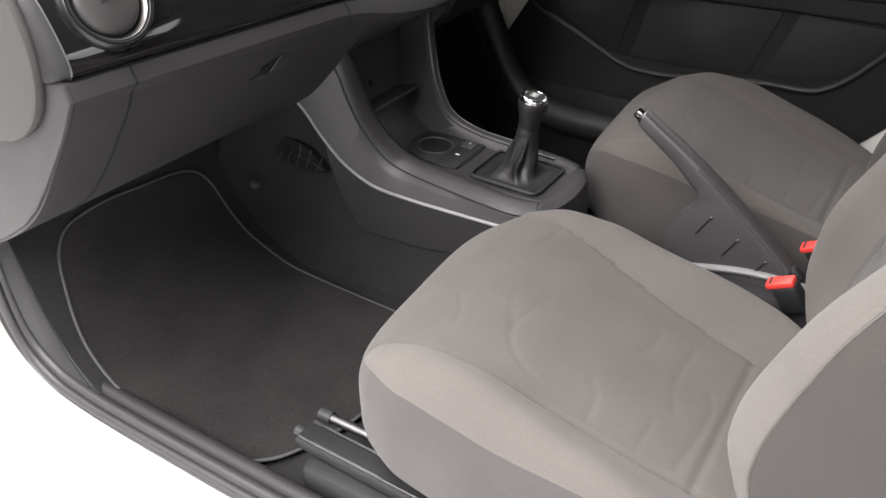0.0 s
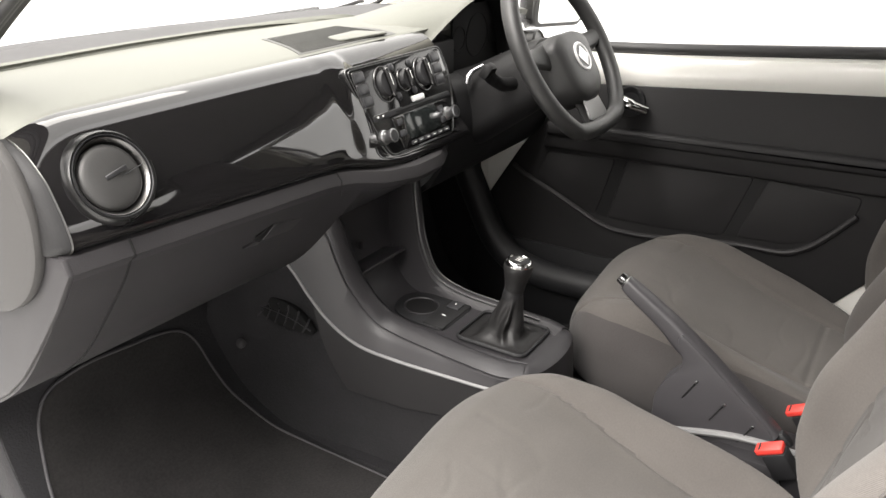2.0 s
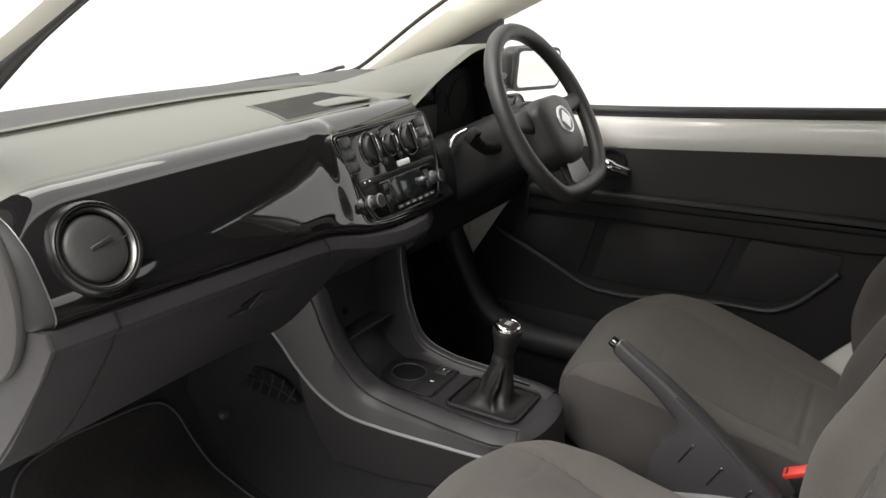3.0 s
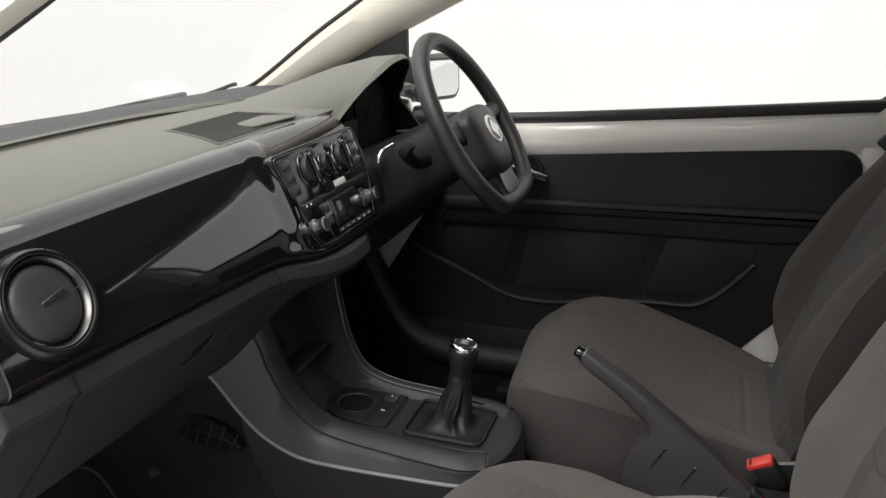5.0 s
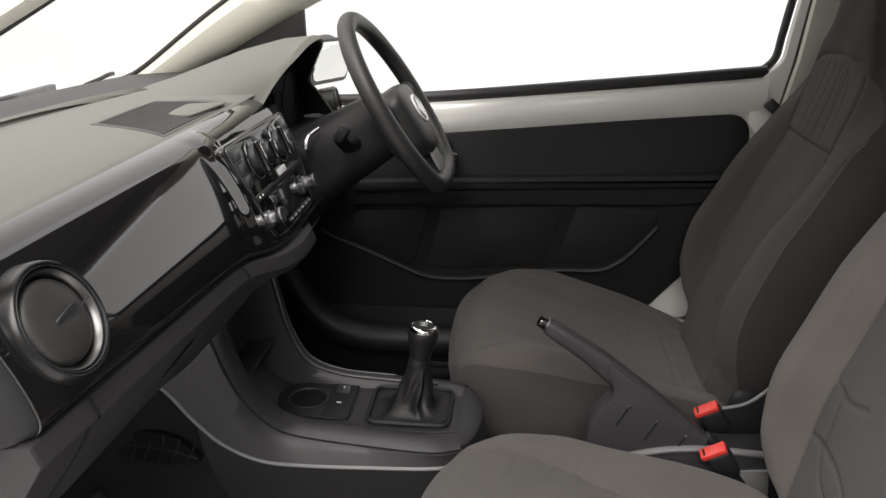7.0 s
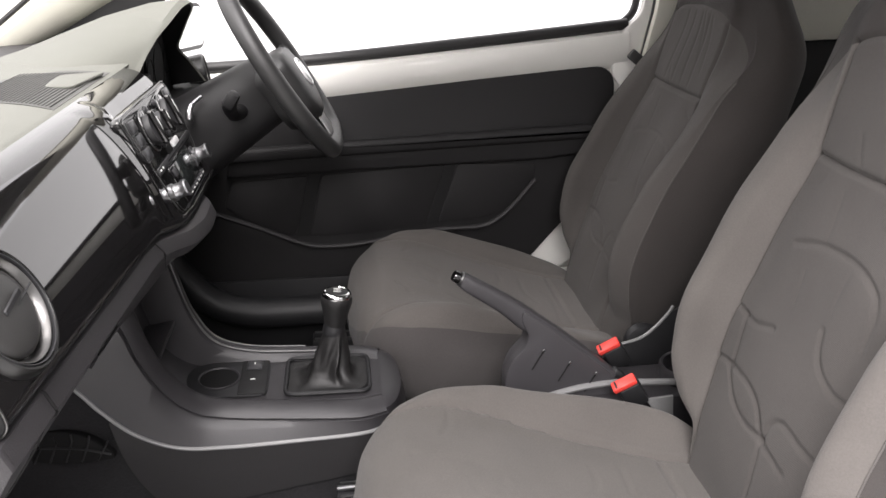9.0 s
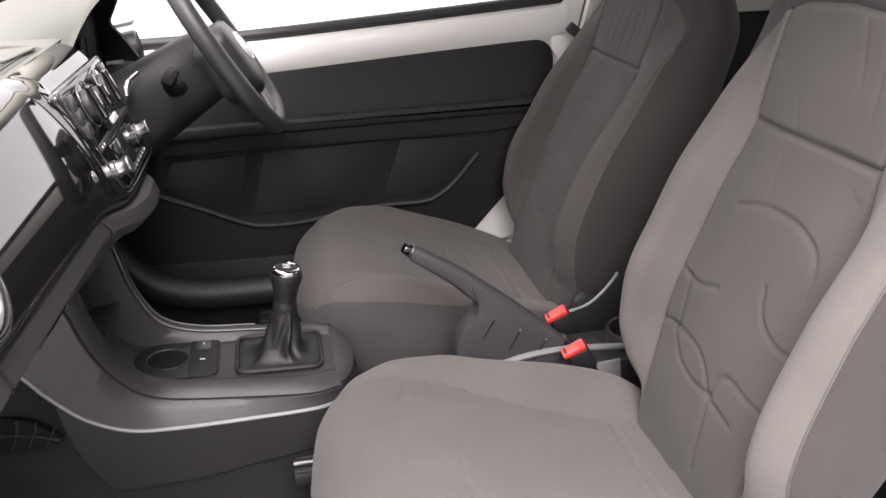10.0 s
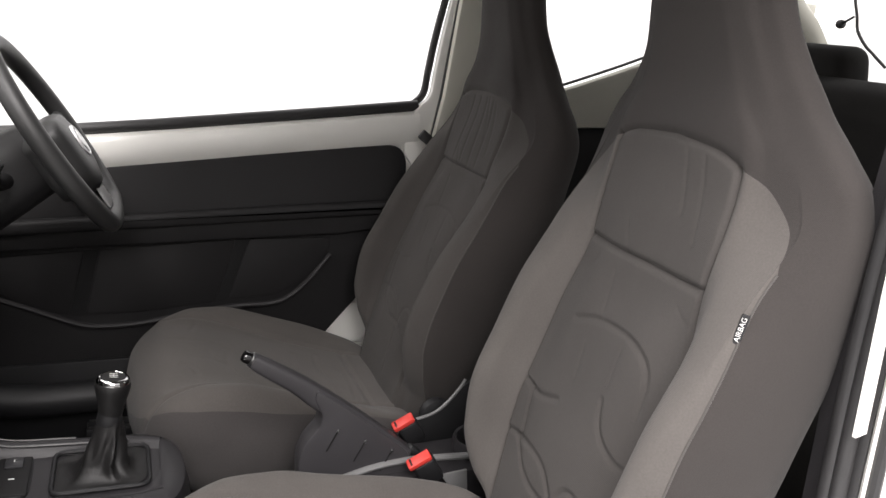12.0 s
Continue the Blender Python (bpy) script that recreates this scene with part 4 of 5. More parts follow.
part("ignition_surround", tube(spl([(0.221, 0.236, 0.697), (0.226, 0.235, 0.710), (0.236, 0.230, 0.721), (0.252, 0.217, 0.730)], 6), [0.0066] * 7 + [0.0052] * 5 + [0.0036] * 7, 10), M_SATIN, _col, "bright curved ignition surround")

_sw = thing("steering_wheel", tuple(_wc), "black three-spoke steering wheel with flat bottom", "steering wheel")
_rim = []
for a in np.linspace(0, 2 * math.pi, 72, endpoint=False):
    x, v = 0.180 * math.cos(a), 0.180 * math.sin(a)
    v2 = -0.150 + 0.30 * (v + 0.150) if v < -0.150 else v
    _rim.append(tuple(_wc + Vector((x, 0, 0)) + _wv * v2))
part("rim", tube(_rim, 0.0165, 14, closed=True, up=tuple(_wn)), M_RIM, _sw, "black foam rim")
_wm = axes_pose(_wc, (1, 0, 0), _wv)
_wh = _wm @ pose(0, -0.026, -0.004)
_hub = rounded([(-0.082, 0.045), (-0.045, 0.062), (0.045, 0.062), (0.082, 0.045), (0.070, -0.050), (0.035, -0.080), (-0.035, -0.080), (-0.070, -0.050)], 0.03, 5)
part("hub", grid([[tuple(_wh @ Vector((x * k, y * k, h))) for x, y in _hub] for k, h in ((0.9, -0.045), (1.0, -0.03), (1.02, 0.0), (0.98, 0.014), (0.90, 0.022), (0.6, 0.028), (0.3, 0.030), (0.01, 0.031))], cv=True), M_RIM, _sw, "black padded hub")
for s in (-1, 1):
    part("spoke", grid([[tuple(_wm @ Vector((s * x, y + w * 0.022 * math.cos(a), h + 0.010 * math.sin(a)))) for a in np.linspace(0, 2 * math.pi, 12, endpoint=False)] for x, y, w, h in ((0.06, 0.0, 1.3, -0.01), (0.10, 0.004, 1.0, -0.012), (0.14, 0.008, 0.8, -0.008), (0.176, 0.012, 0.8, 0.0))], cv=True, flip=s > 0), M_RIM, _sw)
part("spoke", grid([[tuple(_wm @ Vector((w * math.cos(a), y, h + 0.010 * math.sin(a)))) for a in np.linspace(0, 2 * math.pi, 14, endpoint=False)] for y, w, h in ((-0.06, 0.045, -0.008), (-0.10, 0.042, -0.008), (-0.13, 0.048, -0.004), (-0.155, 0.055, 0.0))], cv=True), M_RIM, _sw)
part("spoke_insert", prism(rounded([(-0.034, -0.090), (0.034, -0.090), (0.044, -0.142), (-0.044, -0.142)], 0.010), 0.004, _wm @ pose(0, 0, 0.004), 0.0015), M_LINE, _sw, "silver-grey lower spoke insert")
_bd = part("badge", lathe([(0.029, 0), (0.029, 0.0035), (0.0265, 0.005), (0.0245, 0.0035), (0.0005, 0.0035)], tuple(_wh @ Vector((0, 0.004, 0.0285))), tuple(_wn), 36), M_BADGE, _sw, "round silver badge")
part("badge_field", lathe([(0.0235, 0), (0.0232, 0.0008), (0.0005, 0.0008)], tuple(_wh @ Vector((0, 0.004, 0.0318))), tuple(_wn), 32), M_BTN, _bd, "dark badge centre")
part("badge_mark", rbox((0.029, 0.029, 0.002), 0.0008, _wh @ pose(0, 0.004, 0.0332, 0, 0, 45), 1), M_BADGE, _bd, "plain silver badge mark")

# ---- centre console ----
_cc = thing("centre_console", (0, 0.12, 0.2), "dark grey centre console with open bin and gear lever well", "console")
# the two flanks: broad rounded rims that sweep down from the dashboard to the lever
_L = spl([(-0.158, 0.306, 0.555), (-0.138, 0.288, 0.505), (-0.125, 0.279, 0.450), (-0.113, 0.264, 0.398), (-0.099, 0.236, 0.348), (-0.088, 0.196, 0.3195), (-0.092, 0.10, 0.3085), (-0.099, -0.01, 0.303), (-0.088, -0.062, 0.300)], 8)
_R = spl([(0.135, 0.300, 0.555), (0.115, 0.285, 0.500), (0.104, 0.272, 0.450), (0.094, 0.255, 0.395), (0.086, 0.222, 0.342), (0.084, 0.165, 0.318), (0.084, 0.08, 0.309), (0.083, -0.02, 0.303), (0.070, -0.062, 0.300)], 8)


def flank(path, s, low):
    """Outer face of the console: a broad rounded rim, a crease, then the side down to the lower edge."""
    P = []
    for i, p in enumerate(path):
        q = np.array(low[i])
        d = (q - p) / np.linalg.norm(q - p)
        o = np.array([s, 0, 0])
        k = min(1.0, np.linalg.norm(q - p) / 0.05)
        at = lambda a, b: tuple(p + o * a + d * b)
        P.append([at(-0.013, 0.0), at(-0.006, -0.005), at(0.001, -0.0065), at(0.008, -0.0045), at(0.0135, 0.001), at(0.0165, 0.008 * k), at(0.0170, 0.014 * k), at(0.0150, 0.0168 * k), at(0.0105, 0.0178 * k), at(0.0112, 0.0200 * k), at(0.0135, 0.0222 * k),
                  tuple(p * 0.45 + q * 0.55 + o * 0.010), tuple(q)])
    return grid(P, flip=s < 0)


_LL = spl([(-0.205, 0.500, 0.560), (-0.170, 0.386, 0.424), (-0.158, 0.345, 0.360), (-0.148, 0.305, 0.310), (-0.140, 0.250, 0.277), (-0.136, 0.180, 0.268), (-0.134, 0.08, 0.267), (-0.130, -0.03, 0.268), (-0.105, -0.075, 0.269)], 8)
_RL = _LL * np.array([-0.85, 1, 1])
part("flank", flank(_L, -1, _LL), M_CONS, _cc, "dark grey moulded console side")
part("flank", flank(_R, 1, _RL), M_CONS, _cc)
part("trim_line", tube(_LL, 0.0032, 8), M_LINE, _cc, "thin silver-grey trim line")
part("rim_line", tube(_R[:56] + np.array([-0.012, -0.002, 0.004]), 0.0020, 8), M_RING, _cc)
part("rim_line", tube(_R[:50] + np.array([0.004, -0.002, 0.0055]), 0.0014, 8), M_RING, _cc)
_lowf = _LL.copy()
_lowf[:, 2] = 0.02
_lowf[:, 0] += 0.022
_lowf[:, 1] += np.linspace(0.16, 0.0, len(_lowf))
_k = 18
_skw = np.interp(np.linspace(0, 1, len(_LL) - _k), [0, 0.30, 0.55, 1], [0.02, 0.42, 0.40, 0.22])[:, None]
_skl, _skr = _LL[_k:] * (1 - _skw) + _lowf[_k:] * _skw, _RL[_k:] * (1 - _skw) + _lowf[_k:] * np.array([-0.85, 1, 1]) * _skw
_skl[:, 0] -= 0.003
_skr[:, 0] += 0.003
part("skirt", grid([[tuple(a), tuple(a * 0.5 + b * 0.5), tuple(b)] for a, b in zip(_LL[_k:], _skl)], flip=True), M_CARD, _cc, "dark grey lower console panel")
part("skirt", grid([[tuple(a), tuple(a * 0.5 + b * 0.5), tuple(b)] for a, b in zip(_RL[_k:], _skr)]), M_CONS, _cc)
part("lower_side", grid([[tuple(a), tuple(a * 0.5 + b * 0.5), tuple(b)] for a, b in zip(_LL + np.array([0.004, 0, -0.002]), _lowf)], flip=True), M_CARPET, _cc, "black carpeted lower console side")
part("lower_side", grid([[tuple(a), tuple(a * 0.5 + b * 0.5), tuple(b)] for a, b in zip(_RL, _lowf * np.array([-0.85, 1, 1]))]), M_CARPET, _cc)
# deck: flat by the lever and the cups, rising as the back wall of the bin
_nd = len(_L)
_dp2 = spl([(0.335, 0.560), (0.338, 0.520), (0.335, 0.465), (0.325, 0.405), (0.300, 0.345), (0.255, 0.309), (0.185, 0.302), (0.08, 0.300), (-0.02, 0.298), (-0.066, 0.297)], 64)
_dd = np.r_[0, np.cumsum(np.linalg.norm(np.diff(_dp2, axis=0), axis=1))]
_ld = np.r_[0, np.cumsum(np.linalg.norm(np.diff(_L[:, 1:], axis=0), axis=1))]
_dk, _wl, _wr = [], [], []
for i in range(_nd):
    f = _ld[i] / _ld[-1] * _dd[-1]
    y, z = np.interp(f, _dd, _dp2[:, 0]), np.interp(f, _dd, _dp2[:, 1])
    xl, xr = _L[i][0] + 0.026, _R[i][0] - 0.024
    _dk.append([(xl + (xr - xl) * t, y, z) for t in np.linspace(0, 1, 9)])
    a, b = _L[i] + np.array([0.012, -0.001, 0.001]), _R[i] + np.array([-0.012, -0.001, 0.001])
    _wl.append([tuple(a), tuple(a + np.array([0.006, 0.002, -0.004])), tuple((a + np.array([xl, y, z])) / 2 + np.array([0.003, 0, 0])), (xl, y, z)])
    _wr.append([tuple(b), tuple(b + np.array([-0.006, 0.002, -0.004])), tuple((b + np.array([xr, y, z])) / 2 - np.array([0.003, 0, 0])), (xr, y, z)])
part("deck", grid(_dk), M_CONS, _cc, "console deck and back wall of the bin")
part("inner_wall", grid(_wl), M_CONS, _cc)
part("inner_wall", grid(_wr, flip=True), M_CONS, _cc)
_re = []
for f in np.linspace(-0.07, 1.07, 19):
    a = math.pi * f
    cx, hw = (_L[-1][0] + _R[-1][0]) / 2, (_R[-1][0] - _L[-1][0]) / 2
    k = np.array([cx - (hw + 0.0165) * math.cos(a), -0.060 - 0.034 * math.sin(a), 0.0])
    _re.append([(cx - hw * 0.8 * math.cos(a), -0.058, 0.3035), (cx - hw * math.cos(a), -0.062 - 0.016 * math.sin(a), 0.3035), (k[0], k[1], 0.294), (k[0] * 1.02, k[1] - 0.006 * math.sin(a), 0.262), (k[0] * 1.12, k[1] - 0.012 * math.sin(a), 0.16)])
part("rear_end", grid(_re, flip=False), M_CONS, _cc)
part("bin_shelf", rbox((0.150, 0.060, 0.007), 0.003, pose(-0.022, 0.302, 0.392, -10, 0, 0)), M_CONS, _cc)
part("bin_peg", rbox((0.010, 0.012, 0.016), 0.004, pose(-0.035, 0.318, 0.425)), M_PLAS, _cc)
# cup tray and switches
_cm = axes_pose((0.002, 0.190, 0.3035), (1, 0, 0), (0, 0.998, 0.05))
part("tray", prism(rounded([(-0.054, -0.066), (0.060, -0.066), (0.060, 0.030), (0.046, 0.062), (0.010, 0.072), (-0.034, 0.058), (-0.054, 0.020)], 0.020), 0.0035, _cm, 0.0012), M_BLK, _cc, "black cup tray")
part("cup_ring", lathe([(0.0350, 0.002), (0.0350, 0.0050), (0.0335, 0.0058), (0.0315, 0.0045), (0.0310, 0.003)], tuple(_cm @ Vector((0.003, 0.016, 0.0005))), (0, -0.05, 1), 36), M_CONS, _cc)
# no hollow here: a flat black disc paints the shade inside the cup
part("cup_shade_disc", lathe([(0.0312, 0), (0.0305, 0.0012), (0.0005, 0.0012)], tuple(_cm @ Vector((0.003, 0.016, 0.0036))), (0, -0.05, 1), 32), M_VOID, _cc, "flat black disc as shade inside cup holder")
_swb = part("switch_block", rbox((0.108, 0.046, 0.008), 0.003, _cm @ pose(0.003, -0.041, 0.003)), M_FASC, _cc, "black switch strip")
part("heater_switch", rbox((0.028, 0.026, 0.006), 0.004, _cm @ pose(0.036, -0.040, 0.008)), M_BTN, _swb)
part("switch_mark", rbox((0.006, 0.002, 0.0008), 0.0002, _cm @ pose(0.038, -0.040, 0.0112), 1), M_PRINT, _swb)
part("switch_mark", rbox((0.003, 0.008, 0.0008), 0.0002, _cm @ pose(-0.008, -0.040, 0.0072), 1), M_PRINT, _swb)
# recessed frame for the boot
_bf = rounded([(-0.060, -0.068), (0.060, -0.068), (0.060, 0.068), (-0.060, 0.068)], 0.018, 6)
_bm = axes_pose((0.0, 0.027, 0.3035), (1, 0, 0), (0, 0.998, 0.03))
part("lever_frame", tube([tuple(_bm @ Vector((x, y, 0))) for x, y in _bf], 0.0035, 8, closed=True), M_BLK, _cc)
# heater grille low on the side, towards the footwell
_hg = part("floor_grille", side_plate(rounded([(0.331, 0.286), (0.347, 0.307), (0.374, 0.330), (0.403, 0.340), (0.440, 0.341), (0.482, 0.332), (0.475, 0.303), (0.435, 0.288), (0.390, 0.281)], 0.012), -0.166, 0.014, 0.002), M_VOID, _cc, "black floor air outlet")
for i in range(6):
    y = 0.350 + 0.022 * i
    part("grille_bar", tube([(-0.1672, y + 0.010, 0.286 + 0.001 * i), (-0.1672, y - 0.004, 0.302 + 0.02 * math.sin(math.pi * (i + 0.6) / 6)), (-0.1672, y - 0.010 + 0.003 * i, 0.308 + 0.026 * math.sin(math.pi * (i + 1.0) / 6.6))], 0.0016, 6), M_BLK, _hg)
part("grille_bar", tube(spl([(-0.1672, 0.340, 0.295), (-0.1672, 0.39, 0.310), (-0.1672, 0.478, 0.318)], 4), 0.0016, 6), M_BLK, _hg)

# ---- gear lever ----
_gl = thing("gear_lever", (0, 0.04, 0.31), "gear lever with black leatherette boot and chrome-capped knob", "gear lever")
_bt = []
for k, t in enumerate(np.linspace(0, 1, 40)):
    c = np.array([0.0, 0.027 * (1 - t) + 0.010 * t, 0.3025 + 0.082 * t ** 1.15 - 0.005 * math.exp(-((t - 0.10) / 0.07) ** 2)])
    sx = float(sm(t, [0, 0.05, 0.11, 0.18, 0.5, 1], [0.057, 0.051, 0.041, 0.0340, 0.0270, 0.0180]))
    sy = float(sm(t, [0, 0.05, 0.11, 0.18, 0.5, 1], [0.065, 0.058, 0.045, 0.0360, 0.0275, 0.0180]))
    ring = []
    for a in np.linspace(0, 2 * math.pi, 96, endpoint=False):
        w = math.sin(math.pi * min(1, t * 1.05)) ** 0.8
        d1 = (a - 3.35 - 0.25 * t + math.pi) % (2 * math.pi) - math.pi
        d2 = (a - 2.35 + 0.5 * t + math.pi) % (2 * math.pi) - math.pi
        d3 = (a - 4.3 - 0.6 * t + math.pi) % (2 * math.pi) - math.pi
        fold = 1 + w * (0.20 * math.exp(-(d1 / 0.13) ** 2) - 0.17 * math.exp(-((d1 - 0.34) / 0.18) ** 2) - 0.10 * math.exp(-((d1 + 0.36) / 0.20) ** 2) + 0.12 * math.exp(-(d2 / 0.22) ** 2) + 0.12 * math.exp(-(d3 / 0.25) ** 2)
                        + 0.03 * math.sin(7 * a - 8 * t))
        n = 0.40 + 0.60 * min(1, t * 4)
        ring.append((c[0] + sx * fold * np.sign(math.cos(a)) * abs(math.cos(a)) ** n, c[1] + sy * fold * np.sign(math.sin(a)) * abs(math.sin(a)) ** n, c[2] + 0.003 * math.sin(5 * a + 9 * t) * w))
    _bt.append(ring)
part("boot", grid(_bt, cv=True, flip=True), M_LEATH, _gl, "creased black leatherette boot", 60)
_gv = Vector((0, -0.13, 1)).normalized()
part("shaft_collar", lathe([(0.0165, 0), (0.0190, 0.004), (0.0180, 0.014), (0.0170, 0.022)], (0, 0.012, 0.376), _gv, 24), M_BLK, _gl)
_kn = part("knob", lathe([(0.0165, 0), (0.0178, 0.006), (0.0188, 0.016), (0.0222, 0.031), (0.0252, 0.043), (0.0258, 0.049), (0.0248, 0.054), (0.0232, 0.0565)], (0, 0.009, 0.392), _gv, 32), M_LEATH, _gl, "black leatherette knob")
part("knob_cap", lathe([(0.0240, -0.001), (0.0243, 0.003), (0.0232, 0.0072), (0.0208, 0.0098), (0.0184, 0.0102), (0.0174, 0.0092)], (0, 0.0022, 0.4440), _gv, 36), M_CHROME, _kn, "chrome collar")
part("shift_plate", lathe([(0.0174, 0), (0.0172, 0.0008), (0.0005, 0.0016)], (0, 0.001, 0.4528), _gv, 28), M_FASC, _kn, "black plate with shift pattern")
_kp = axes_pose(Vector((0, 0.001, 0.4530)) + _gv * 0.0024, (1, 0, 0), (0, 1, 0.13))
for x in (-0.006, 0, 0.006):
    part("pattern_line", rbox((0.0009, 0.012, 0.0006), 0.0002, _kp @ pose(x, 0, 0), 1), M_WHITE, _kn)
part("pattern_line", rbox((0.012, 0.0009, 0.0006), 0.0002, _kp, 1), M_WHITE, _kn)

# ---- front seats ----
X_P, X_D = -0.364, 0.364


def seg_dist(px, pz, line):
    """Least distance from points to a polyline."""
    d = np.full(px.shape, 9.0)
    for (ax, az), (bx, bz) in zip(line[:-1], line[1:]):
        L2 = (bx - ax) ** 2 + (bz - az) ** 2 + 1e-12
        t = np.clip(((px - ax) * (bx - ax) + (pz - az) * (bz - az)) / L2, 0, 1)
        d = np.minimum(d, np.hypot(px - ax - t * (bx - ax), pz - az - t * (bz - az)))
    return d


def cut(P, keep):
    """The faces of a closed-ring surface whose four corners' mean lies in keep; loose points dropped."""
    nu, nv = P.shape[:2]
    pts = P.reshape(-1, 3)
    idx, V, F = {}, [], []
    for i in range(nu - 1):
        for j in range(nv):
            if not keep[i, j]:
                continue
            f = []
            for q in (i * nv + j, i * nv + (j + 1) % nv, (i + 1) * nv + (j + 1) % nv, (i + 1) * nv + j):
                if q not in idx:
                    idx[q] = len(V)
                    V.append(tuple(pts[q]))
                f.append(idx[q])
            F.append(tuple(f))
    return V, F


QUILT = [spl([(0.146, 0.406), (0.075, 0.415), (0.023, 0.408), (-0.012, 0.376)], 6), spl([(0.117, 0.409), (0.090, 0.394), (0.068, 0.381), (0.028, 0.370), (-0.016, 0.371)], 5),
         spl([(0.150, 0.487), (0.101, 0.481), (0.050, 0.495)], 5), [(0.120, 0.483), (0.107, 0.429), (0.104, 0.411)],
         spl([(0.081, 0.602), (0.032, 0.616), (-0.041, 0.619), (-0.084, 0.606), (-0.101, 0.580), (-0.104, 0.544)], 6), spl([(-0.038, 0.535), (-0.046, 0.512), (-0.063, 0.494), (-0.099, 0.481), (-0.139, 0.483)], 5),
         spl([(-0.021, 0.368), (-0.024, 0.397), (-0.045, 0.411), (-0.087, 0.408), (-0.130, 0.405)], 5), [(-0.014, 0.368), (-0.080, 0.362)], [(-0.016, 0.371), (-0.030, 0.315), (-0.034, 0.27)], [(0.149, 0.406), (0.137, 0.346), (0.128, 0.28)]]
RIBS = [[(-0.031, 0.862), (-0.051, 0.781)], [(-0.066, 0.852), (-0.087, 0.752)], [(0.045, 0.752), (0.024, 0.711)], [(0.028, 0.622), (0.038, 0.683)], [(0.034, 0.532), (0.041, 0.581)], [(-0.039, 0.557), (-0.037, 0.611)],
        spl([(0.124, 0.668), (0.096, 0.674), (0.086, 0.691)], 4), spl([(-0.098, 0.679), (-0.112, 0.668), (-0.132, 0.664)], 4)]


def back_ring(z):
    """Control points (x, y) of half a backrest ring at heights z, from the front centre round to the back centre."""
    yf = sm(z, [0.2, 0.33, 0.49, 0.71, 0.86, 0.93, 1.02, 1.12, 1.215], [-0.505, -0.528, -0.576, -0.644, -0.674, -0.680, -0.668, -0.655, -0.665])
    th = sm(z, [0.2, 0.35, 0.55, 0.80, 0.90, 1.0, 1.15, 1.215], [0.10, 0.135, 0.145, 0.120, 0.090, 0.078, 0.072, 0.05])
    wd = sm(z, [0.2, 0.25, 0.35, 0.50, 0.66, 0.78, 0.84, 0.88, 0.92, 0.97, 1.03, 1.12, 1.19, 1.215], [0.170, 0.205, 0.228, 0.242, 0.252, 0.256, 0.243, 0.216, 0.175, 0.143, 0.126, 0.115, 0.100, 0.07])
    ins = sm(z, [0.2, 0.32, 0.41, 0.52, 0.62, 0.71, 0.80, 0.87, 0.92, 1.0, 1.215], [0.125, 0.138, 0.151, 0.148, 0.140, 0.128, 0.126, 0.122, 0.090, 0.065, 0.035])
    cr = sm(z, [0.2, 0.3, 0.4, 0.5, 0.7, 0.79, 0.83, 0.87, 0.92, 1.0, 1.215], [0.155, 0.178, 0.192, 0.199, 0.206, 0.205, 0.192, 0.165, 0.125, 0.098, 0.052])
    p = sm(z, [0.2, 0.27, 0.33, 0.40, 0.48, 0.555, 0.62, 0.715, 0.81, 0.87, 0.95, 1.215], [-0.03, -0.018, 0.018, 0.050, 0.062, 0.055, 0.042, 0.012, -0.026, -0.022, -0.012, -0.008])
    fo, go = sm(z, [0.40, 0.58, 0.75, 0.9], [0.66, 0.48, 0.14, 0.30]), sm(z, [0.40, 0.58, 0.75, 0.9], [0.022, 0.016, 0.005, 0.010])
    yb = yf - th
    c = [(0 * z, yf + 0.002), (0.5 * ins, yf + 0.002), (ins, yf), (ins + 0.5 * (cr - ins), yf + 0.80 * p + 0.004), (cr, yf + p), (cr + fo * (wd - cr), yf + 0.85 * p - go),
         (wd - 0.006, yf + 0.35 * p - 0.35 * th), (wd - 0.002, yf - 0.68 * th), (wd - 0.035, yb + 0.004), (0.5 * wd, yb - 0.006), (0 * z, yb - 0.008)]
    return np.array([[a, b] for a, b in c]), ins


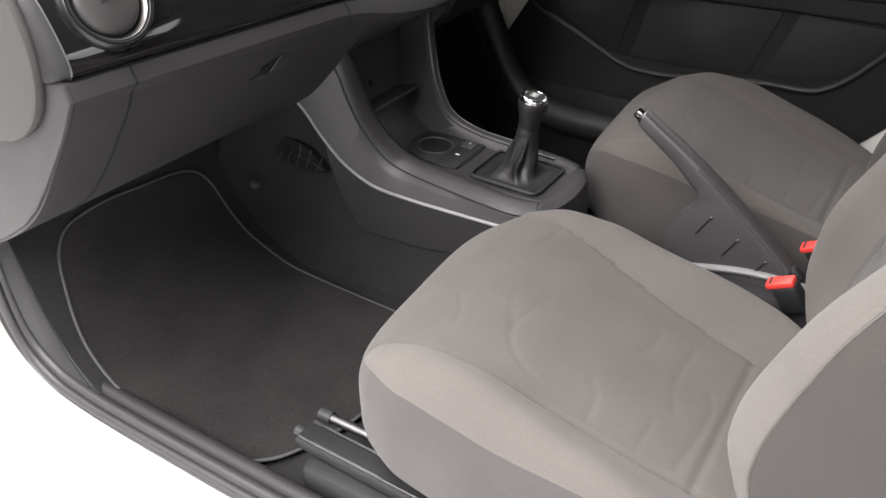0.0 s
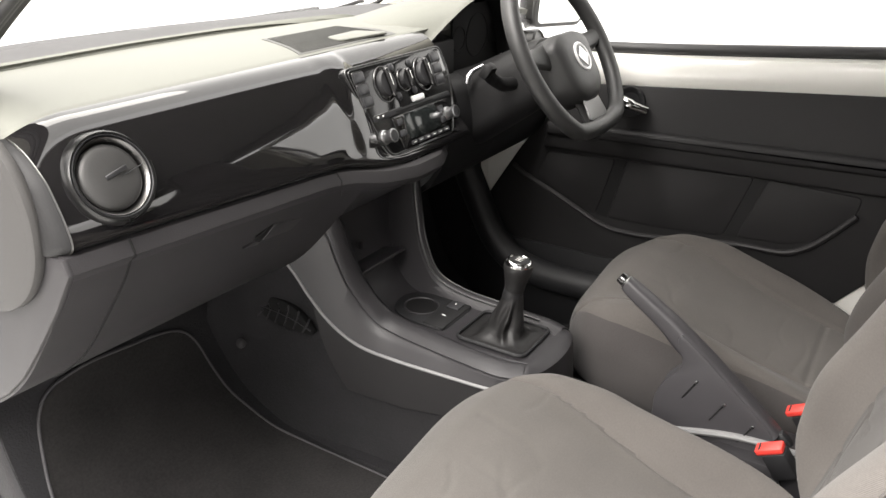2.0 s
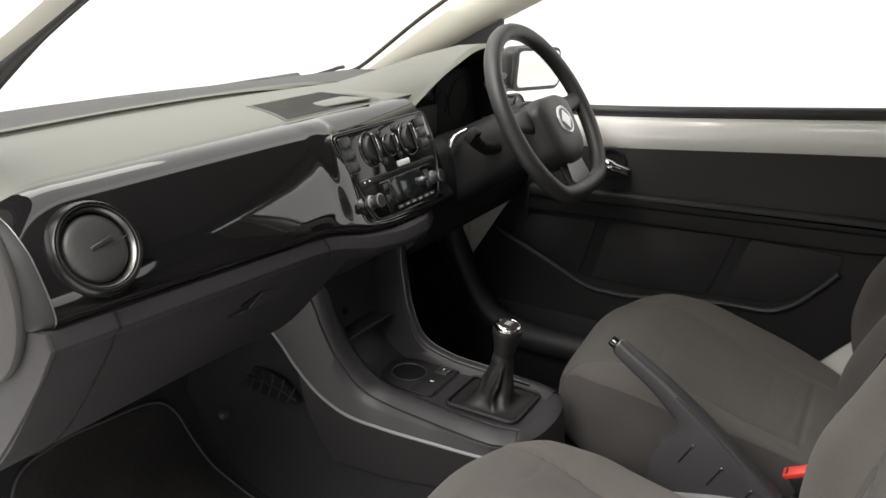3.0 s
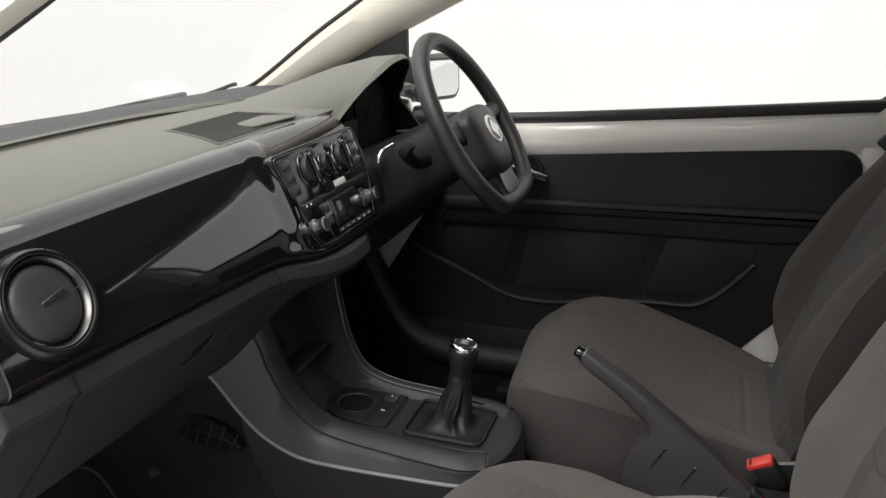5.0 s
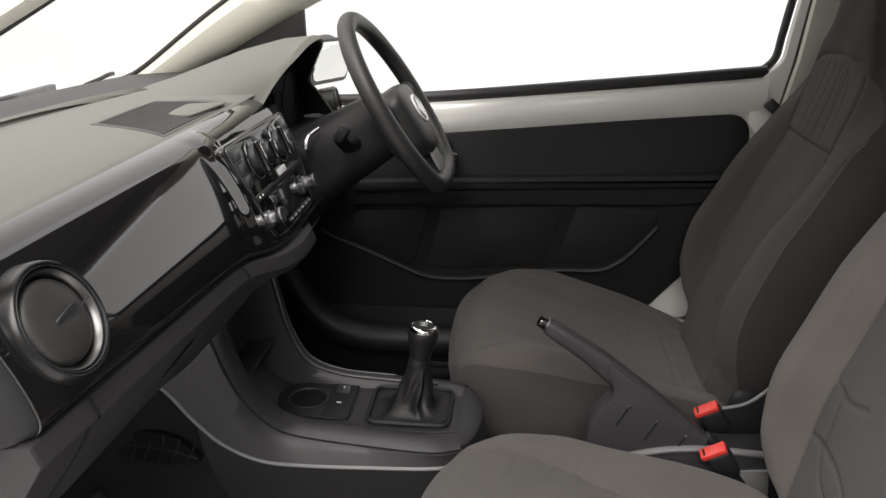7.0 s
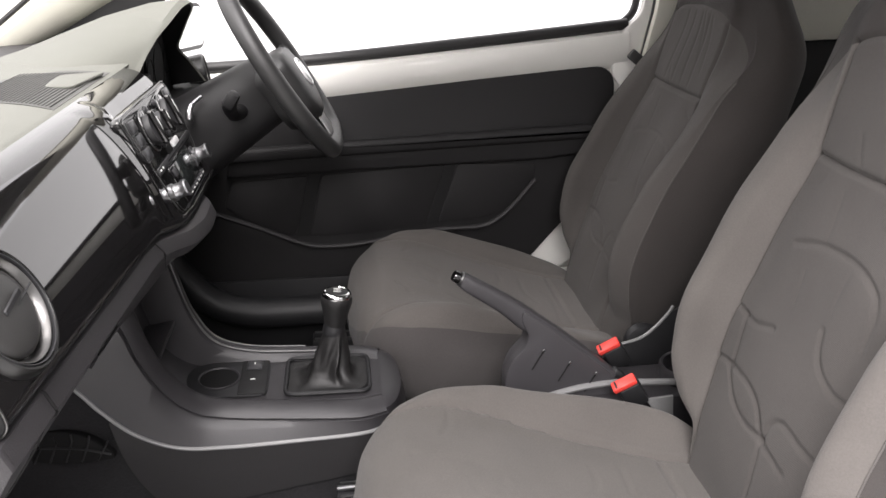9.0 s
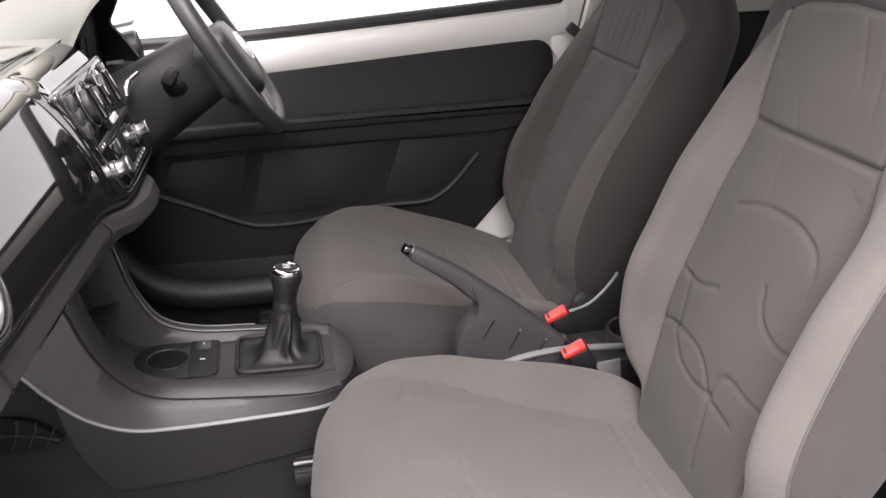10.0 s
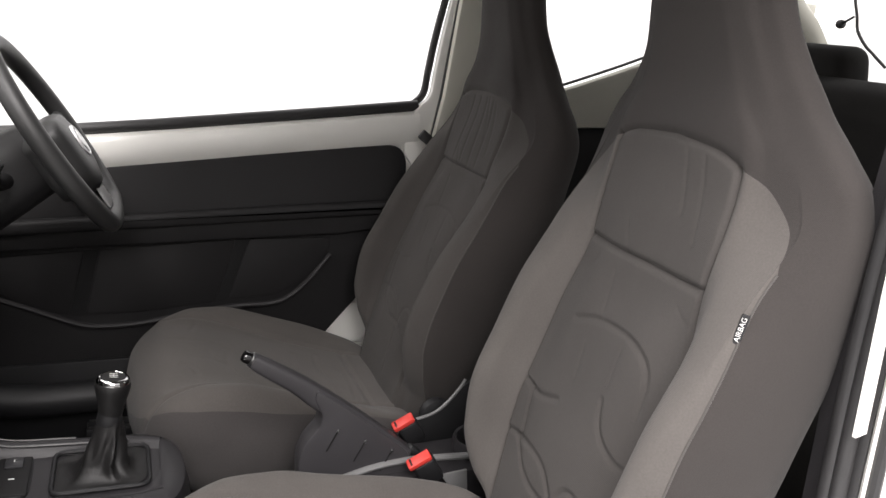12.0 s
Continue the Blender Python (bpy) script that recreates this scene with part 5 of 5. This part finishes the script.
def make_seat(name, label, airbag, recline=0.0, inner=1):
    """A front seat with one-piece backrest and head restraint, about x = 0."""
    ob = thing(name, (0, -0.28, 0.0), label, "car seat", "front seats")
    steps = [22, 22, 10, 10, 8, 8, 8, 8, 8, 10]
    cols = [(k, t / n) for k, n in enumerate(steps) for t in range(n)] + [(9, 1.0)]

    def at(ctrl, k, t):
        g = lambda q: ctrl[q] if 0 <= q <= 10 else ctrl[abs(q) if q < 0 else 20 - q] * np.array([-1, 1]).reshape((2,) + (1,) * (ctrl.ndim - 2))
        a, b, c, d = g(k - 1), g(k), g(k + 1), g(k + 2)
        return 0.5 * (2 * b + (c - a) * t + (2 * a - 5 * b + 4 * c - d) * t * t + (3 * b - a - 3 * c + d) * t ** 3)

    c0, _ = back_ring(np.array([0.80]))
    half = []
    for k, t in cols:
        xn = abs(float(at(c0, k, t)[0, 0])) if k < 5 else 0.212
        zt = float(sm(xn, [0, 0.08, 0.126, 0.165, 0.195, 0.212], [0.870, 0.864, 0.850, 0.834, 0.800, 0.755]))
        z = np.r_[np.linspace(0.205, 0.708, 175, endpoint=False), np.linspace(0.708, zt, 55, endpoint=False), np.linspace(zt, 1.215, 64)]
        ctrl, ins = back_ring(z)
        xy = at(ctrl, k, t)
        x, y = xy[0].copy(), xy[1].copy()
        if k < 4:
            y -= 0.006 * np.exp(-(((x - ins) / 0.004) ** 2)) * (z < zt + 0.004)
        if k < 2:
            y -= 0.006 * np.exp(-(((z - 0.708) / 0.0045) ** 2)) + 0.005 * np.exp(-(((z - zt) / 0.005) ** 2))
        half.append((x, y, z))
    nz = 294
    H = np.array([np.stack(h, 1) for h in half])
    full = np.concatenate([H, H[-2:0:-1] * np.array([-1, 1, 1])], 0)
    P = full.transpose(1, 0, 2).copy()
    nc = P.shape[1]
    seg = np.array([k for k, t in cols])
    seg = np.r_[seg, seg[-3::-1]]
    fr = np.zeros((nz, nc), bool)
    fr[:230, :44] = True
    fr[:230, nc - 44:] = True
    for line in QUILT:
        P[:, :, 1] -= np.where(fr, (0.0038 if airbag else 0.0018) * np.exp(-((seg_dist(P[:, :, 0], P[:, :, 2], line) / 0.0036) ** 2)), 0)
    for line in RIBS:
        P[:, :, 1] -= np.where(fr, 0.0011 * np.exp(-((seg_dist(P[:, :, 0], P[:, :, 2], line) / 0.003) ** 2)), 0)
    if not airbag:
        for x0 in (-0.058, -0.022, 0.018, 0.056):
            P[:, :, 1] -= np.where(fr, 0.0018 * np.exp(-((seg_dist(P[:, :, 0], P[:, :, 2], [(x0, 0.722), (x0 * 0.9, 0.856)]) / 0.0032) ** 2)), 0)
    P[:, :, 1] += np.where(fr, 0.004 * np.sin(np.clip((P[:, :, 2] - 0.25) / 0.46, 0, 1) * math.pi), 0)
    P[:, :, 1] += 0.0025 * np.sin(P[:, :, 2] * 31 + P[:, :, 0] * 17) * np.sin(P[:, :, 0] * 23 - P[:, :, 2] * 11)
    if recline:
        r = radians(recline)
        dy, dz = P[:, :, 1] + 0.53, P[:, :, 2] - 0.22
        k = np.clip(dz / 0.06, 0, 1)
        P[:, :, 1], P[:, :, 2] = -0.53 + dy * np.cos(r * k) - dz * np.sin(r * k), 0.22 + dy * np.sin(r * k) + dz * np.cos(r * k)
    mid = lambda A: (A[:-1] + A[1:]) / 2
    col = np.arange(nc)
    left, right = (col < 44), (col >= nc - 44)
    bl, br = (col >= 44) & (col < 72), (col < nc - 44) & (col >= nc - 72)
    row = np.arange(nz - 1)[:, None]
    both = lambda c, a, b: np.broadcast_to(c, (nz - 1, nc)) & (row >= a) & (row < b)
    part("back_insert", cut(P, both(left | right, 0, 175)), M_QUILT, ob, "grey quilted backrest insert", 80)
    part("back_upper_insert", cut(P, both(left | right, 175, 230)), M_QUILT, ob, "grey upper backrest insert", 80)
    # both seats share one cloth; the driver's bolsters are darkened as painted shade
    part("back_bolster", cut(P, both(bl, 0, 230)), M_FAB if airbag else M_QUILT, ob, "grey side bolster, darkened as shade on the driver seat", 80)
    part("back_bolster", cut(P, both(br, 0, 230)), M_FAB if airbag else M_QUILT, ob, "grey side bolster, darkened as shade on the driver seat", 80)
    part("back_shell", cut(P, both(~(left | right | bl | br), 0, 230)), M_FDARK, ob, "dark grey backrest side cover", 80)
    for c in (72, nc - 72):
        part("seam_piping", tube(P[4:232:3, c], 0.0016, 6), M_THREAD, ob)
    hv, hf = cut(P, both(col >= 0, 230, nz))
    k = len(hv)
    cap = [tuple(p) for p in P[-1]]
    part("head_restraint", (hv + cap + [tuple(P[-1].mean(0) + np.array([0, 0, 0.006]))], hf + [(k + j, k + (j + 1) % len(cap), k + len(cap)) for j in range(len(cap))]), M_FDARK, ob, "dark grey fixed head restraint", 80)
    # --- cushion: rings along y ---
    yy = np.r_[np.linspace(-0.56, -0.12, 110), np.linspace(-0.118, -0.006, 70)]
    at2, al = np.linspace(math.pi, 0, 150, endpoint=False), np.linspace(2 * math.pi, math.pi, 30, endpoint=False)
    a2 = np.r_[at2, al]
    wd = sm(yy, [-0.56, -0.50, -0.35, -0.22, -0.14, -0.085, -0.05, -0.025, -0.006], [0.200, 0.222, 0.248, 0.260, 0.257, 0.238, 0.210, 0.170, 0.06])
    zt = sm(yy, [-0.56, -0.47, -0.37, -0.275, -0.20, -0.13, -0.085, -0.05, -0.025, -0.006], [0.230, 0.248, 0.274, 0.304, 0.330, 0.345, 0.346, 0.334, 0.310, 0.255])
    zb = sm(yy, [-0.56, -0.20, -0.07, -0.03, -0.006], [0.115, 0.125, 0.145, 0.175, 0.225])
    C = np.zeros((len(yy), len(a2), 3))
    c2, s2 = np.cos(a2), np.sin(a2)
    for i, y in enumerate(yy):
        h = (zt[i] - zb[i]) / 2
        X = wd[i] * np.sign(c2) * np.abs(c2) ** 0.72
        Z = zb[i] + h + h * np.sign(s2) * np.abs(s2) ** np.where(s2 > 0, 0.62, 0.5)
        xa = np.abs(X) / 0.262
        f = float(sm(y, [-0.58, -0.48, -0.36, -0.25, -0.15, -0.08, -0.03], [0, 0.9, 1.35, 1.40, 0.95, 0.42, 0]))
        up = np.clip(s2 * 2, 0, 1)
        if airbag:
            f = f + np.where(X * inner > 0, float(sm(y, [-0.60, -0.48, -0.36, -0.26, -0.20], [1.3, 0.95, 0.45, 0.08, 0])), 0)
        Z = Z + up * f * (0.034 * np.exp(-(((xa - 0.80) / 0.17) ** 2)) - 0.004 * np.exp(-((xa / 0.4) ** 2)))
        C[i, :, 0], C[i, :, 1], C[i, :, 2] = X, y + 0.004 * np.sin(X * 18), Z
    CX, CY = C[:, :, 0], C[:, :, 1]
    upm = np.clip(s2 * 3, 0, 1)[None, :] * np.ones_like(CX)
    seam = sm(CY.ravel(), [-0.56, -0.46, -0.30, -0.07, 0.01], [0.130, 0.135, 0.152, 0.185, 0.195]).reshape(CX.shape)
    C[:, :, 2] -= upm * 0.0075 * np.exp(-(((np.abs(CX) - seam) / 0.0045) ** 2))
    C[:, :, 2] -= np.where((np.abs(CX) < seam) & (upm > 0.9), 0.0045 * np.exp(-(((CY + 0.465) / 0.005) ** 2)), 0)
    for line in ([(0.107, -0.136), (0.132, -0.147), (0.165, -0.152)], [(0.061, -0.09), (0.053, -0.132), (0.043, -0.182), (0.021, -0.209)], [(0.021, -0.209), (-0.018, -0.199), (-0.066, -0.195), (-0.093, -0.205), (-0.111, -0.226), (-0.123, -0.256)],
                 [(-0.062, -0.111), (-0.087, -0.128), (-0.113, -0.135)], [(-0.037, -0.128), (-0.052, -0.196)], [(0.019, -0.331), (0.055, -0.345), (0.085, -0.346)], [(0.093, -0.395), (0.035, -0.391), (-0.001, -0.395), (-0.034, -0.411)],
                 [(0.035, -0.434), (0.006, -0.446), (-0.045, -0.447), (-0.093, -0.442), (-0.120, -0.440)], [(-0.067, -0.309), (-0.088, -0.324), (-0.130, -0.329)], [(-0.070, -0.395), (-0.128, -0.392)], [(-0.007, -0.161), (-0.067, -0.193)]):
        C[:, :, 2] -= np.where(upm > 0.9, 0.0018 * np.exp(-((seg_dist(CX, CY, spl(line, 5)) / 0.0036) ** 2)), 0)
    Xc = mid(CX)
    Xc = (Xc + np.roll(Xc, -1, 1)) / 2
    Sc = mid(seam)
    sm2 = np.broadcast_to((s2 + np.roll(s2, -1)) / 2, Xc.shape)
    edge = np.where(Xc * inner > 0, 0.46, 0.40)
    ins_c = (np.abs(Xc) < Sc) & (sm2 > edge)
    bol_c = ~ins_c & (sm2 > edge)
    # the driver's insert takes the paler bolster cloth: extra light put into its colour
    part("cushion_insert", cut(C, ins_c), M_CINS if airbag else M_FAB, ob, "light grey seat cushion insert", 80)
    part("cushion_bolster", cut(C, bol_c & (Xc > 0)), M_FAB, ob, "light grey cushion bolster", 80)
    part("cushion_bolster", cut(C, bol_c & (Xc <= 0)), M_FAB, ob, "light grey cushion bolster", 80)
    part("cushion_skirt", cut(C, ~ins_c & ~bol_c), M_FDARK_LIT, ob, "dark grey cushion side panel", 80)
    # --- frame, rails, recliner ---
    part("seat_pan", rbox((0.40, 0.42, 0.05), 0.02, pose(0, -0.30, 0.115)), M_BLK, ob, "black seat frame")
    for s in (-1, 1):
        ry, rz = (-0.300, 0.186) if s == inner else (-0.238, 0.084)
        rl = part("rail", rbox((0.044, 0.64, 0.020), 0.003, pose(s * 0.190, ry, rz, 2 if s != inner else 0)), M_BLK, ob, "black seat rail")
        for dx in (-0.017, 0.017):
            part("rail_edge", rbox((0.004, 0.63, 0.004), 0.001, pose(s * 0.190 + dx, ry, rz + 0.012, 2 if s != inner else 0), 1), M_STEEL, rl)
        if s == inner:
            part("rail_track", rbox((0.008, 0.64, 0.007), 0.002, pose(s * 0.190, ry, rz + 0.016)), M_SATIN, rl, "bright steel track")
        part("rail_cover", rbox((0.085, 0.60, 0.06 if s != inner else 0.16), 0.014, pose(s * 0.190, ry, 0.038 if s != inner else 0.09, 2 if s != inner else 0)), M_BLK if s != inner else M_FASC, ob)
        part("stand", rbox((0.05, 0.03, 0.05), 0.006, pose(s * 0.190, 0.02, 0.035)), M_BLK, ob)
        part("stand", rbox((0.05, 0.03, 0.05), 0.006, pose(s * 0.190, -0.48, 0.035)), M_BLK, ob)
        part("side_valance", rbox((0.03, 0.36, 0.075), 0.012, pose(s * 0.222, -0.37, 0.135, 4)), M_BLK, ob, "black plastic side cover")
    rc = part("recliner", lathe([(0.032, 0), (0.034, 0.006), (0.030, 0.016), (0.018, 0.020), (0.0005, 0.021)], (-0.228, -0.565, 0.262), (-1, 0, 0), 28), M_BLK, ob, "black recliner knob")
    part("recliner_cap", lathe([(0.014, 0), (0.013, 0.008), (0.0005, 0.009)], (-0.249, -0.565, 0.262), (-1, 0, 0), 20), M_BLK, rc)
    part("height_bar", tube([(-0.150, 0.075, 0.102), (-0.150, -0.14, 0.104)], 0.008, 12), M_STEEL, ob, "steel adjuster bar")
    part("bar_end", tube([(-0.150, 0.082, 0.102), (-0.150, 0.060, 0.102)], 0.0105, 12), M_BTN, ob)
    part("bar_end", tube([(-0.190, 0.096, 0.094), (-0.190, 0.076, 0.094)], 0.009, 12), M_BTN, ob)
    if airbag:
        m = axes_pose((-0.2150, -0.6280, 0.698), (0, -0.28, 0.96), (0.70, 0.67, 0.196))
        tg = part("airbag_tag", rbox((0.034, 0.0088, 0.0022), 0.001, m, 1), M_BLK, ob, "black tag with white lettering")
        cu = bpy.data.curves.new("lettering", "FONT")
        cu.body, cu.size, cu.extrude, cu.align_x, cu.align_y = "AIRBAG", 0.0078, 0.0003, "CENTER", "CENTER"
        tx = new("lettering", cu)
        me = bpy.data.meshes.new_from_object(tx.evaluated_get(bpy.context.evaluated_depsgraph_get()))
        bpy.data.objects.remove(tx)
        me.materials.clear()
        me.materials.append(M_PRINT)
        lt = new("lettering", me)
        lt.parent = tg
        lt.matrix_local = Matrix.Translation(-ORIGIN[ob.name]) @ m @ pose(0, 0, 0.0017)
    return ob


_sp = make_seat("passenger_seat", "light grey cloth passenger seat with quilted backrest", True)
_sp.location.x = X_P
_sd = make_seat("driver_seat", "grey cloth driver seat with shade-darkened bolsters and ribbed backrest top", False, 5.2, -1)
_sd.location = (X_D, -0.28, -0.012)

# ---- handbrake ----
_hb = thing("handbrake", (-0.02, -0.40, 0.2), "raised dark grey handbrake lever with black button", "handbrake")
# the lever: flat-sided sections along a straight spine
_lt = spl([(-0.206, 0.4775), (-0.249, 0.4505), (-0.290, 0.423), (-0.332, 0.390), (-0.379, 0.352), (-0.427, 0.310), (-0.462, 0.278)], 5)
_lw = sm(np.linspace(0, 1, len(_lt)), [0, 0.06, 0.3, 0.6, 1], [0.0125, 0.0145, 0.0165, 0.0195, 0.0200])
_lh = sm(np.linspace(0, 1, len(_lt)), [0, 0.06, 0.25, 0.45, 1], [0.0235, 0.0265, 0.0300, 0.0360, 0.0340])
_lr = []
for p, w, h, d in zip(_lt, _lw, _lh, np.gradient(_lt, axis=0)):
    d = d / np.linalg.norm(d)
    nv = np.array([-d[1], d[0]])
    c = p + nv * h / 2
    _lr.append([(-0.02 + w * np.sign(math.cos(a)) * abs(math.cos(a)) ** 0.55, *(c + nv * (h / 2) * np.sign(math.sin(a)) * abs(math.sin(a)) ** 0.55)) for a in np.linspace(0, 2 * math.pi, 28, endpoint=False)])
_lv, _lf = grid(_lr, cv=True)
_lf += [tuple(range(28)), tuple(range(len(_lv) - 1, len(_lv) - 29, -1))]
part("grip", (_lv, _lf), M_BRAKE, _hb, "dark grey grip", 50)
_ha = Vector((0, 0.84, 0.54)).normalized()
part("button_collar", lathe([(0.0118, -0.004), (0.0122, 0.003), (0.0105, 0.005)], (-0.02, -0.2005, 0.4672), _ha, 24), M_RING, _hb)
part("button", lathe([(0.0098, 0), (0.0098, 0.010), (0.0085, 0.0130), (0.0005, 0.0135)], (-0.02, -0.1975, 0.4688), _ha, 24), M_GLOSS, _hb, "glossy black release button")
_so = rounded([(-0.268, 0.195), (-0.268, 0.292), (-0.280, 0.322), (-0.302, 0.346), (-0.307, 0.366), (-0.294, 0.396), (-0.298, 0.412), (-0.345, 0.376), (-0.452, 0.282), (-0.485, 0.195)], 0.008, 4)
_hs2 = part("shroud", side_plate(_so, -0.0408, 0.0404, 0.0025), M_BRAKE, _hb, "dark grey moulded shroud")
for y, z in ((-0.332, 0.337), (-0.378, 0.311), (-0.424, 0.286)):
    part("shroud_rib", tube([(-0.0418, y, z), (-0.0418, y + 0.019, z - 0.034)], 0.0013, 6), M_FASC, _hs2)
    part("shroud_pin", rbox((0.002, 0.004, 0.006), 0.0008, pose(-0.0425, y, z, 30), 1), M_STEEL, _hs2)

part("tail", rbox((0.020, 0.028, 0.016), 0.006, pose(-0.020, -0.470, 0.268, 42)), M_BLK, _hb)

# ---- tunnel tray and cup holder behind the handbrake ----
_tr = thing("tunnel_tray", (0, -0.6, 0.17), "grey plastic tunnel tray with rear cup holder", "tray")
part("tray_body", rbox((0.120, 0.44, 0.10), 0.014, pose(-0.006, -0.585, 0.193)), M_CONS, _tr)
part("tray_edge", tube(spl([(-0.044, -0.300, 0.240), (-0.042, -0.385, 0.259), (-0.041, -0.447, 0.264), (-0.040, -0.492, 0.261), (-0.040, -0.568, 0.254), (-0.040, -0.62, 0.248)], 6), [0.006] * 31, 8), M_LINE, _tr, "light grey edge")
part("tray_edge", tube(spl([(0.100, -0.490, 0.254), (0.100, -0.510, 0.258), (0.100, -0.551, 0.268), (0.100, -0.578, 0.287), (0.100, -0.601, 0.313), (0.100, -0.612, 0.330)], 6), 0.0032, 8), M_LINE, _tr)
part("belt_bracket", side_plate([(-0.470, 0.190), (-0.490, 0.252), (-0.551, 0.266), (-0.578, 0.285), (-0.601, 0.311), (-0.64, 0.335), (-0.66, 0.19)], 0.101, 0.006, 0.002), M_BLK, _tr, "black bracket beside driver seat")
part("cup_holder", lathe([(0.048, -0.02), (0.048, 0.018), (0.045, 0.024), (0.041, 0.022), (0.039, -0.015), (0.0005, -0.018)], (-0.005, -0.600, 0.246), (0, 0, 1), 36), M_CONS, _tr, "round cup holder")
part("mount_plate", side_plate([(-0.498, 0.252), (-0.546, 0.255), (-0.550, 0.205), (-0.530, 0.205)], -0.084, 0.006, 0.002), M_LINE, _tr, "light grey seat mount")


def buckle(x, y, z, ry):
    """A belt buckle: black housing with a red press button."""
    ob = thing("seat_belt_buckle", (x, y, z), "black seat belt buckle with red button", "belt buckle", "belt buckles")
    m = pose(x, y, z, -30, ry, 0)
    part("housing", rbox((0.026, 0.038, 0.050), 0.006, m @ pose(0, -0.004, -0.029)), M_BLK, ob)
    part("release_button", rbox((0.021, 0.042, 0.010), 0.003, m), M_RED, ob, "red press button")
    part("slot", rbox((0.0155, 0.0035, 0.003), 0.001, m @ pose(0, 0.0135, 0.0045), 1), M_BLK, ob)
    part("stalk", tube(spl([(x, y - 0.01, z - 0.055), (x * 1.05, y - 0.02, z - 0.08), (x * 1.1, y - 0.03, z - 0.12)], 5), 0.011, 10), M_BLK, ob)
    return ob


buckle(-0.085, -0.458, 0.288, -12)
buckle(0.060, -0.477, 0.279, -12)

# ---- floor mat ----
_mt = thing("floor_mat", (-0.38, 0.35, 0.0), "black carpet floor mat with grey bound edge", "floor mat")


def floor_z(y):
    return np.interp(y, _fy[:, 0], _fy[:, 1])


_mo = spl([(-0.600, 0.22), (-0.606, 0.40), (-0.603, 0.51), (-0.582, 0.563), (-0.553, 0.585), (-0.48, 0.590), (-0.38, 0.589), (-0.277, 0.586), (-0.235, 0.577), (-0.219, 0.556), (-0.202, 0.525), (-0.183, 0.488), (-0.160, 0.41), (-0.148, 0.30), (-0.150, 0.16), (-0.18, 0.095), (-0.41, 0.092), (-0.53, 0.13), (-0.58, 0.17)], 6, True)
_mr = []
for y in np.linspace(0.093, 0.5895, 90):
    hit = [(a[0] + (b[0] - a[0]) * (y - a[1]) / (b[1] - a[1])) for a, b in zip(_mo, np.roll(_mo, -1, 0)) if (a[1] - y) * (b[1] - y) <= 0 and abs(a[1] - b[1]) > 1e-9]
    lo, hi = (min(hit), max(hit)) if hit else (-0.40, -0.38)
    _mr.append([(x, y, float(floor_z(y)) + 0.010 + 0.0012 * noise.noise(Vector((x * 14, y * 14, 0)))) for x in np.linspace(lo, hi, 40)])
part("carpet", grid(_mr, flip=True), M_MAT, _mt, "worn black carpet pile", 80)
part("binding", tube([(x, y, float(floor_z(y)) + 0.009) for x, y in _mo], 0.0028, 8, closed=True), M_EDGE, _mt, "grey bound edge")
_ft = thing("floor_fastener", (-0.185, 0.498, 0.10), "small grey carpet fastener", "fastener")
part("stud", lathe([(0.010, 0), (0.010, 0.003), (0.005, 0.006), (0.0005, 0.007)], (-0.188, 0.500, 0.232), (-0.6, -0.6, 0.5), 16), M_PLAS, _ft)

# ---- rear bench ----
_rb = thing("rear_bench", (0, -1.35, 0.1), "black cloth rear bench with low head restraints", "rear seat")
part("bench_cushion", rbox((1.20, 0.46, 0.20), 0.06, pose(0, -1.22, 0.25, 6), 4), M_REAR, _rb)
part("bench_back", rbox((1.20, 0.14, 0.66), 0.05, pose(0, -1.50, 0.575, -14), 4), M_REAR, _rb, "black backrest")
for x in (-0.28, 0.28):
    part("head_restraint", rbox((0.26, 0.09, 0.13), 0.035, pose(x, -1.50, 0.900, -10), 4), M_REAR, _rb)
